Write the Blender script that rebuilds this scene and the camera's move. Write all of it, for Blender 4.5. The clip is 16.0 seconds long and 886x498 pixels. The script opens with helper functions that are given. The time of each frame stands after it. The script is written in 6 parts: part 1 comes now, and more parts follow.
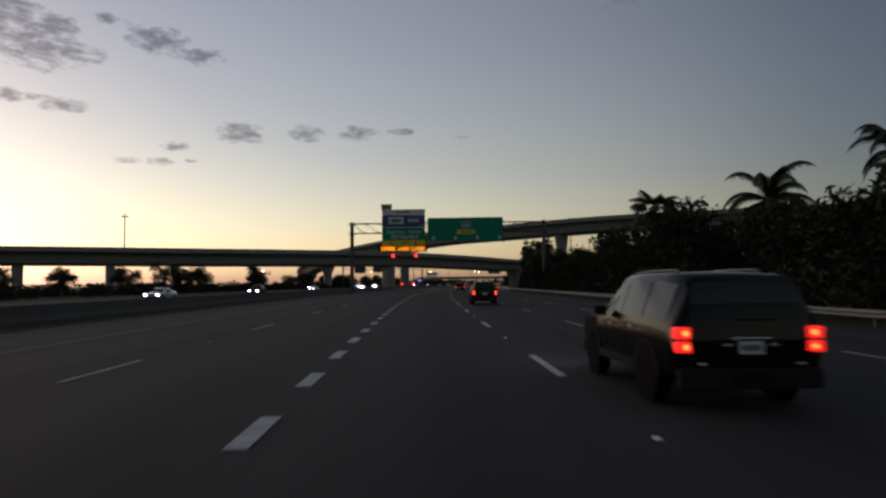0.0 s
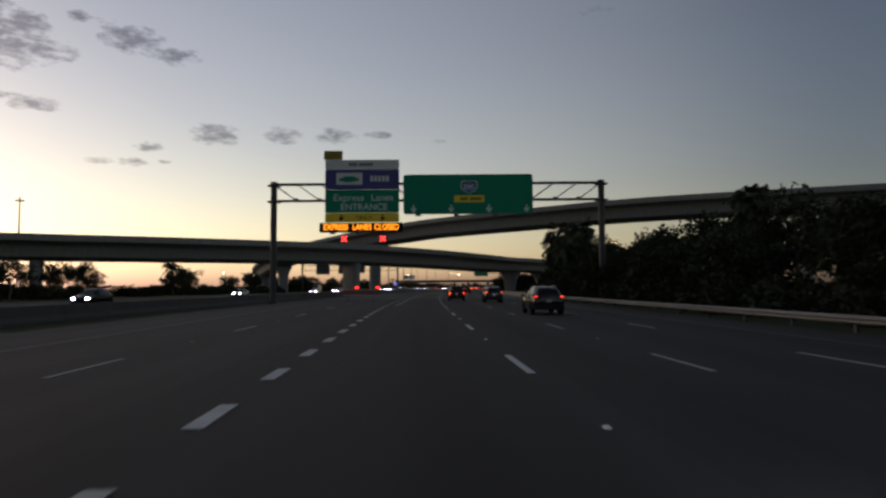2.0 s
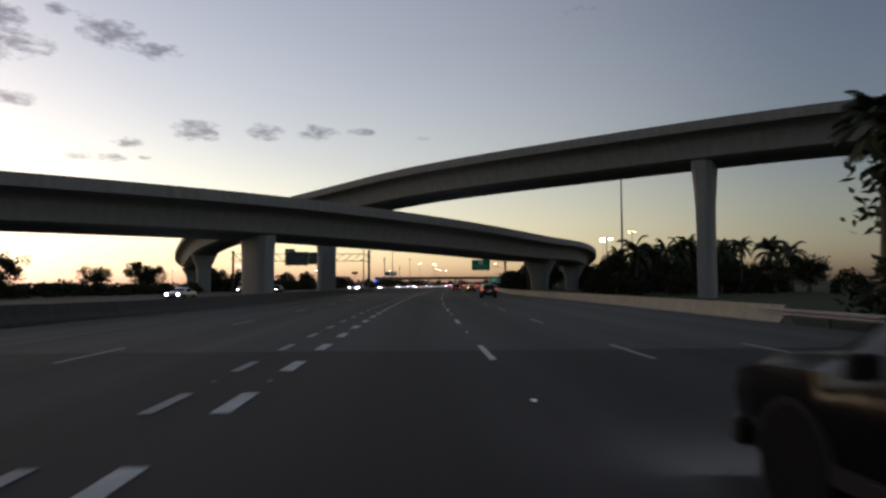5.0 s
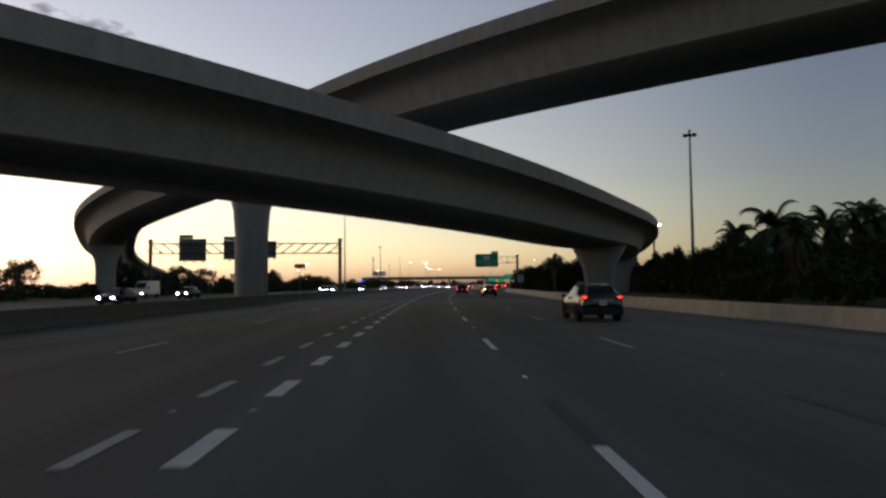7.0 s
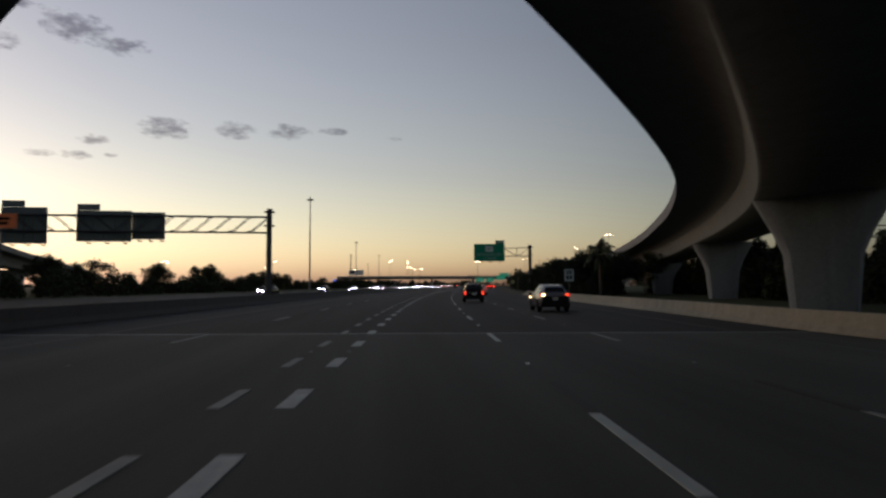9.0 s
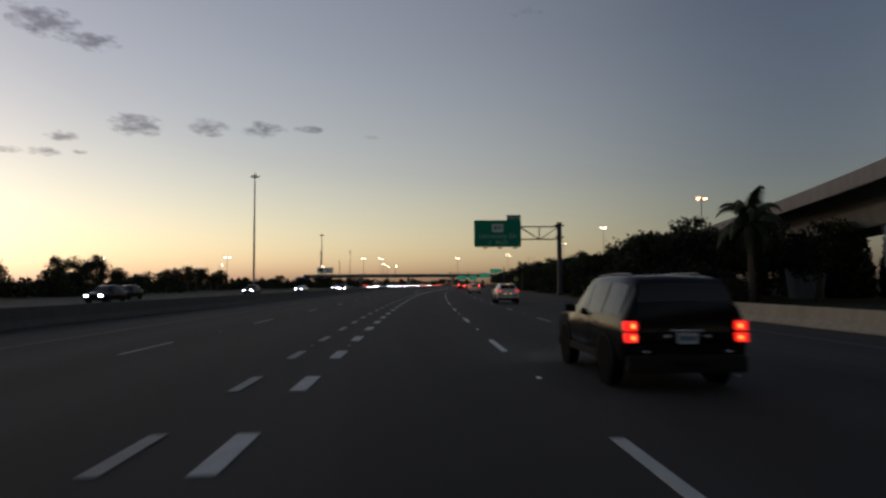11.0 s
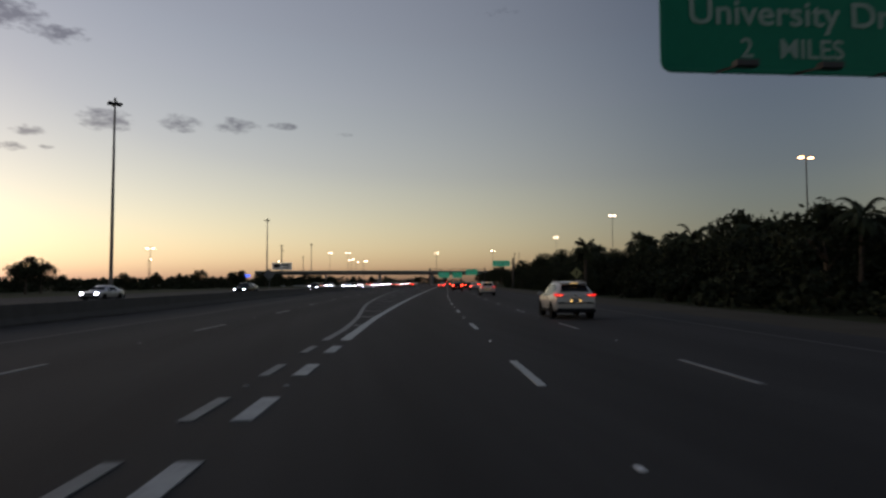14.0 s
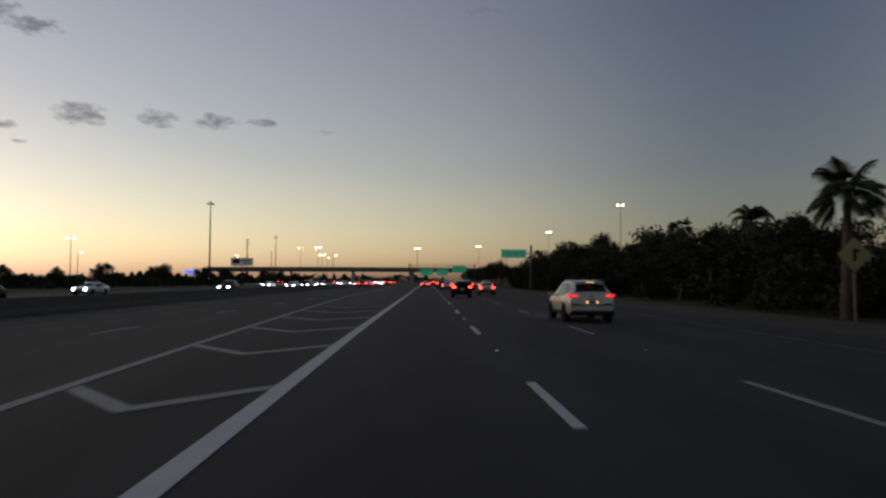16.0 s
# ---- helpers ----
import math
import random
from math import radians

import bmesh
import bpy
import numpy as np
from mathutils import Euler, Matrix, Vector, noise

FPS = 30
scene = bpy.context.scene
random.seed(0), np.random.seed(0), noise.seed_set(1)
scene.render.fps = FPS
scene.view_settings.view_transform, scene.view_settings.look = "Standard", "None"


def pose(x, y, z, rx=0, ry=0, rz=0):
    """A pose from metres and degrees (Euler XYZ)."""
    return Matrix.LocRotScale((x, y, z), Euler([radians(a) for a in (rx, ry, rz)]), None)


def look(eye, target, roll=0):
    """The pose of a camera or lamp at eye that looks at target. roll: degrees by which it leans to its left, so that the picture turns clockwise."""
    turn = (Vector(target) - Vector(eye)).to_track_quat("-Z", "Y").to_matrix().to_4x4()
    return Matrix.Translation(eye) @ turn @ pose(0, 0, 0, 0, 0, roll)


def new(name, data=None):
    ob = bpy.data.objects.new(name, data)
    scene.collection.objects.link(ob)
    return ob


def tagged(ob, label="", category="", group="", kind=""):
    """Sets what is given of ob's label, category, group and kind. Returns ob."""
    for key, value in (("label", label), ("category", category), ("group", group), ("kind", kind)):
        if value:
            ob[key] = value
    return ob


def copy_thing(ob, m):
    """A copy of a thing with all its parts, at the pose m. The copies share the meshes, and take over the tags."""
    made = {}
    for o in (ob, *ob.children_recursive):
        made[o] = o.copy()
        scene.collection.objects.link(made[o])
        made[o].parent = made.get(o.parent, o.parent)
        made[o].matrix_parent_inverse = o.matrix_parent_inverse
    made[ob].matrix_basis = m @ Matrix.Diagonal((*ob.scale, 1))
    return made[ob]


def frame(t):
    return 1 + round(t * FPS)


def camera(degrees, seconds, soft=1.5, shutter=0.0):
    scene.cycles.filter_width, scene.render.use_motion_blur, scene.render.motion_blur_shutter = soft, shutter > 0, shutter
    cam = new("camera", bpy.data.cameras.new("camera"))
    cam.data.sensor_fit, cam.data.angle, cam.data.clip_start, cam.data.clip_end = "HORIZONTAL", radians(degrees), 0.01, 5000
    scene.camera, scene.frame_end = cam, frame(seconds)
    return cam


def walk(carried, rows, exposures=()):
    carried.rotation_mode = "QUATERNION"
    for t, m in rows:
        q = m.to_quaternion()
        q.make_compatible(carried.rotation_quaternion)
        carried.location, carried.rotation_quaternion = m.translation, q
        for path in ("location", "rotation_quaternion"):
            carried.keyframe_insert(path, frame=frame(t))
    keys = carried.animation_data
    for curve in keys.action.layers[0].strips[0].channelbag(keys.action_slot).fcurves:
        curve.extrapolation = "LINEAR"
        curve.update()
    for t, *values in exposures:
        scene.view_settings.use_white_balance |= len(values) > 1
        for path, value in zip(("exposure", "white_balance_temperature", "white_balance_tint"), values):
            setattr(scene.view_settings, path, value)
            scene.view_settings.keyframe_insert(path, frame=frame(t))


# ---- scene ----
cam = camera(69.0, 16.0, soft=2.6, shutter=0.2)

# seconds, eye x, eye y, yaw, pitch, roll; the eye rides 1.63 m over the road
PATH = [
    (0.0, 0.0, 0.0, -0.015, 3.062, -0.533), (0.5, -0.435, 12.29, -0.536, 3.128, -0.501), (1.0, -0.757, 24.624, -1.083, 3.252, -0.389),
    (1.5, -0.961, 37.004, -1.644, 3.395, -0.359), (2.0, -1.057, 49.422, -2.074, 3.384, -0.289), (2.5, -1.069, 61.864, -2.433, 3.325, -0.171),
    (3.0, -1.01, 74.315, -2.716, 3.286, -0.185), (3.5, -0.895, 86.761, -2.948, 3.355, -0.141), (4.0, -0.733, 99.197, -3.16, 3.252, -0.204),
    (4.5, -0.526, 111.619, -3.36, 3.21, -0.242), (5.0, -0.275, 124.03, -3.562, 3.161, -0.248), (5.5, 0.019, 136.431, -3.77, 3.108, -0.248),
    (6.0, 0.359, 148.828, -3.982, 3.069, -0.278), (6.5, 0.745, 161.228, -4.189, 3.177, -0.38), (7.0, 1.173, 173.642, -4.375, 3.202, -0.484),
    (7.5, 1.642, 186.083, -4.549, 3.169, -0.357), (8.0, 2.174, 198.556, -4.943, 3.213, -0.123), (8.5, 2.812, 211.064, -5.506, 3.177, -0.001),
    (9.0, 3.572, 223.612, -6.038, 3.222, -0.141), (9.5, 4.458, 236.22, -6.616, 3.081, -0.232), (10.0, 5.477, 248.895, -7.182, 3.078, -0.255),
    (10.5, 6.622, 261.637, -7.7, 3.09, -0.258), (11.0, 7.883, 274.441, -8.155, 3.104, -0.276), (11.5, 9.244, 287.292, -8.55, 3.135, -0.307),
    (12.0, 10.696, 300.175, -8.914, 3.088, -0.244), (12.5, 12.231, 313.069, -9.273, 3.015, -0.29), (13.0, 13.836, 325.958, -9.54, 2.932, -0.234),
    (13.5, 15.513, 338.834, -9.909, 3.03, -0.138), (14.0, 17.289, 351.724, -10.383, 2.958, -0.174), (14.5, 19.186, 364.64, -10.942, 2.917, -0.22),
    (15.0, 21.217, 377.597, -11.486, 2.911, -0.065), (15.5, 23.369, 390.615, -11.892, 2.822, -0.047), (16.0, 25.611, 403.707, -12.152, 2.818, 0.077)]


def row(t, x, y, yaw, pitch, roll):
    eye, a, b = Vector((x, y, 1.63)), radians(yaw), radians(pitch)
    way = Vector((-math.sin(a) * math.cos(b), math.cos(a) * math.cos(b), math.sin(b)))
    return t, look(eye, eye + way, roll)


# seconds, stops by which the film's own camera opens up under the flyovers
EXPOSURES = ((0.0, 0.0), (2.0, 0.1), (3.5, 0.33), (5.5, 0.5), (7.5, 0.55), (8.5, 0.35), (9.3, 0.08), (11.5, 0.03), (16.0, 0.02))
walk(cam, [row(*r) for r in PATH], exposures=[(t, 1.82 + e, 5950, 21) for t, e in EXPOSURES])

# ---- sky and light ----
SUN_AZ = -57.0      # degrees to the right of +y
SUN_EL = 0.8


def node(tree, kind, x=0, y=0, **sets):
    n = tree.nodes.new(kind)
    n.location = (x, y)
    for k, v in sets.items():
        if k in n.inputs:
            n.inputs[k].default_value = v
    return n


def maths(tree, op, a, b=None, clamp=False):
    n = tree.nodes.new("ShaderNodeMath")
    n.operation, n.use_clamp = op, clamp
    for i, v in enumerate((a, b)):
        if v is None:
            continue
        if isinstance(v, (int, float)):
            n.inputs[i].default_value = v
        else:
            tree.links.new(v, n.inputs[i])
    return n.outputs[0]


# the larger, higher puffs
LARGE_PUFFS = [(-23.65, 19.04, 2.63, 1.02, 0.95), (-20.47, 18.19, 2.18, 0.7, 0.85), (-32.39, 17.69, 3.6, 1.97, 0.9), (-33.87, 19.57, 2.17, 1.52, 0.95), (-30.93, 18.95, 1.92, 0.87, 0.9), (-29.74, 17.31, 2.37, 0.9, 0.8),
               (15.76, 22.41, 2.12, 0.56, 0.35)]


def build_world():
    world = bpy.data.worlds.new("dusk")
    scene.world = world
    world.use_nodes = True
    tr = world.node_tree
    tr.nodes.clear()
    out = node(tr, "ShaderNodeOutputWorld")
    bg = node(tr, "ShaderNodeBackground")
    bg.inputs["Strength"].default_value = SKY_STRENGTH
    sky = tr.nodes.new("ShaderNodeTexSky")
    sky.sky_type = "NISHITA"
    sky.sun_disc = False
    sky.sun_elevation, sky.sun_rotation = radians(SUN_EL), radians(SUN_AZ)
    sky.air_density, sky.dust_density, sky.ozone_density = 1.0, 1.0, 0.9
    tc = node(tr, "ShaderNodeTexCoord")
    sep = node(tr, "ShaderNodeSeparateXYZ")
    tr.links.new(tc.outputs["Generated"], sep.inputs[0])
    X, Y, Z = sep.outputs
    az = maths(tr, "ARCTAN2", X, Y)                       # radians to the right of +y
    el = maths(tr, "ARCSINE", Z)
    # broken puffs of cloud, low in the evening sky: azimuth, elevation, half width, half height in degrees, density
    puffs = [(-17.08, 12.27, 1.97, 0.89, 0.95), (-11.61, 12.52, 1.67, 0.67, 0.9), (-7.17, 12.68, 1.86, 0.63, 0.9), (-3.29, 12.87, 1.22, 0.34, 0.9), (2.18, 12.34, 0.91, 0.2, 0.4), (-22.24, 10.9, 1.23, 0.41, 0.9),
             (-25.61, 9.54, 1.25, 0.27, 0.9), (-23.43, 9.63, 1.29, 0.32, 0.9), (-21.0, 9.82, 0.62, 0.18, 0.7), (-33.8, 13.6, 1.07, 0.52, 0.95), (-30.43, 13.34, 2.13, 0.54, 0.9), (-32.11, 13.55, 1.48, 0.41, 0.7),
             (-27.42, 20.1, 1.06, 0.45, 0.85), (-25.36, 19.91, 1.18, 0.37, 0.6)] + LARGE_PUFFS
    mask = None
    for a, e, w, h, k in puffs:
        a, e, w, h = a - 0.45, e + 0.5, w * 1.25, h * 1.35
        dx = maths(tr, "MULTIPLY", maths(tr, "SUBTRACT", az, radians(a)), 1 / radians(w))
        dy = maths(tr, "MULTIPLY", maths(tr, "SUBTRACT", el, radians(e)), 1 / radians(h))
        d = maths(tr, "ADD", maths(tr, "MULTIPLY", dx, dx), maths(tr, "MULTIPLY", dy, dy))
        m = maths(tr, "MULTIPLY", maths(tr, "SUBTRACT", 1.0, d, clamp=True), k)
        mask = m if mask is None else maths(tr, "MAXIMUM", mask, m)
    comb = node(tr, "ShaderNodeCombineXYZ")
    tr.links.new(maths(tr, "MULTIPLY", az, 48.0), comb.inputs[0])
    tr.links.new(maths(tr, "MULTIPLY", el, 105.0), comb.inputs[1])
    nz = node(tr, "ShaderNodeTexNoise", Scale=1.0, Detail=8.0, Roughness=0.62)
    tr.links.new(comb.outputs[0], nz.inputs["Vector"])
    ragged = maths(tr, "MULTIPLY", maths(tr, "SUBTRACT", nz.outputs["Fac"], 0.5), 2.5)
    thick = maths(tr, "MULTIPLY", maths(tr, "SUBTRACT", maths(tr, "ADD", mask, ragged), 0.30), 1.45, clamp=True)
    thick = maths(tr, "MULTIPLY", thick, maths(tr, "MULTIPLY", mask, 3.0, clamp=True))
    mix = tr.nodes.new("ShaderNodeMix")
    mix.data_type, mix.blend_type = "RGBA", "MULTIPLY"
    tr.links.new(maths(tr, "MULTIPLY", thick, 0.85), mix.inputs[0])
    hue = node(tr, "ShaderNodeHueSaturation", Hue=0.52, Saturation=0.67)
    tr.links.new(sky.outputs[0], hue.inputs["Color"])
    tr.links.new(hue.outputs[0], mix.inputs[6])
    mix.inputs[7].default_value = (0.37, 0.36, 0.40, 1)
    # a clear evening sky is darkest a quarter turn away from the sun
    sun_way = node(tr, "ShaderNodeVectorMath")
    sun_way.operation = "DOT_PRODUCT"
    sun_way.inputs[1].default_value = (math.sin(radians(SUN_AZ)), math.cos(radians(SUN_AZ)), 0.0)
    tr.links.new(tc.outputs["Generated"], sun_way.inputs[0])
    off = maths(tr, "MULTIPLY", maths(tr, "SUBTRACT", sun_way.outputs["Value"], -0.12), 1 / 0.34)
    band = maths(tr, "POWER", 2.718, maths(tr, "MULTIPLY", maths(tr, "MULTIPLY", off, off), -1.0))
    dim = tr.nodes.new("ShaderNodeMix")
    dim.data_type, dim.blend_type = "RGBA", "MULTIPLY"
    dim.inputs[7].default_value = (0.41, 0.47, 0.56, 1)
    tr.links.new(band, dim.inputs[0])
    tr.links.new(mix.outputs[2], dim.inputs[6])
    tr.links.new(dim.outputs[2], bg.inputs["Color"])
    tr.links.new(bg.outputs[0], out.inputs[0])


SKY_STRENGTH = 0.12
build_world()

# ---- materials ----


def material(name, colour, rough=0.7, metal=0.0, spread=0.25, grain=8.0, bump=0.15, stain=0.6, emit=None, power=0.0, island=0.0, spec=0.5, coat=0.0, streak=None, lanes=0.0, pale=0.0):
    m = bpy.data.materials.new(name)
    m.use_nodes = True
    tr = m.node_tree
    bs = tr.nodes["Principled BSDF"]
    bs.inputs["Roughness"].default_value, bs.inputs["Metallic"].default_value = rough, metal
    bs.inputs["Specular IOR Level"].default_value = spec
    bs.inputs["Coat Weight"].default_value = coat
    if emit:
        bs.inputs["Emission Color"].default_value = (*emit, 1)
        bs.inputs["Emission Strength"].default_value = power
    tc = node(tr, "ShaderNodeTexCoord")
    geo = node(tr, "ShaderNodeNewGeometry")
    fine = node(tr, "ShaderNodeTexNoise", Scale=grain, Detail=5.0, Roughness=0.6)
    wide = node(tr, "ShaderNodeTexNoise", Scale=stain, Detail=3.0, Roughness=0.5)
    tr.links.new(geo.outputs["Position"], fine.inputs["Vector"])
    if streak:
        # wear drawn out along one direction
        stretch = node(tr, "ShaderNodeMapping")
        stretch.inputs["Scale"].default_value = streak
        tr.links.new(geo.outputs["Position"], stretch.inputs["Vector"])
        tr.links.new(stretch.outputs[0], wide.inputs["Vector"])
    else:
        tr.links.new(geo.outputs["Position"], wide.inputs["Vector"])
    v = maths(tr, "ADD", maths(tr, "MULTIPLY", fine.outputs["Fac"], 0.5), maths(tr, "MULTIPLY", wide.outputs["Fac"], 0.5))
    if lanes:
        # oil-darkened lane centres, drawn in by the paving's own offset across the road; the hard shoulder stays paler
        across = node(tr, "ShaderNodeAttribute")
        across.attribute_name = "across"
        wave = maths(tr, "COSINE", maths(tr, "MULTIPLY", across.outputs["Fac"], 2 * math.pi / 3.6))
        v = maths(tr, "ADD", v, maths(tr, "MULTIPLY", wave, lanes))
        side = node(tr, "ShaderNodeMapRange")
        side.interpolation_type = "SMOOTHSTEP"
        side.inputs["From Min"].default_value, side.inputs["From Max"].default_value = 2.6, 6.5
        tr.links.new(across.outputs["Fac"], side.inputs["Value"])
        v = maths(tr, "ADD", v, maths(tr, "MULTIPLY", side.outputs[0], pale))
    if island:
        v = maths(tr, "ADD", v, maths(tr, "MULTIPLY", maths(tr, "SUBTRACT", geo.outputs["Random Per Island"], 0.5), island))
    v = maths(tr, "ADD", maths(tr, "MULTIPLY", maths(tr, "SUBTRACT", v, 0.5), spread * 4), 1.0)
    mul = node(tr, "ShaderNodeVectorMath")
    mul.operation = "SCALE"
    mul.inputs[0].default_value = colour
    tr.links.new(v, mul.inputs["Scale"])
    tr.links.new(mul.outputs[0], bs.inputs["Base Color"])
    if bump:
        b = node(tr, "ShaderNodeBump", Strength=bump, Distance=0.02)
        tr.links.new(fine.outputs["Fac"], b.inputs["Height"])
        tr.links.new(b.outputs[0], bs.inputs["Normal"])
    return m


def glow(name, colour, power):
    return material(name, (0.05, 0.05, 0.05), 0.4, emit=colour, power=power, bump=0, spread=0.0)


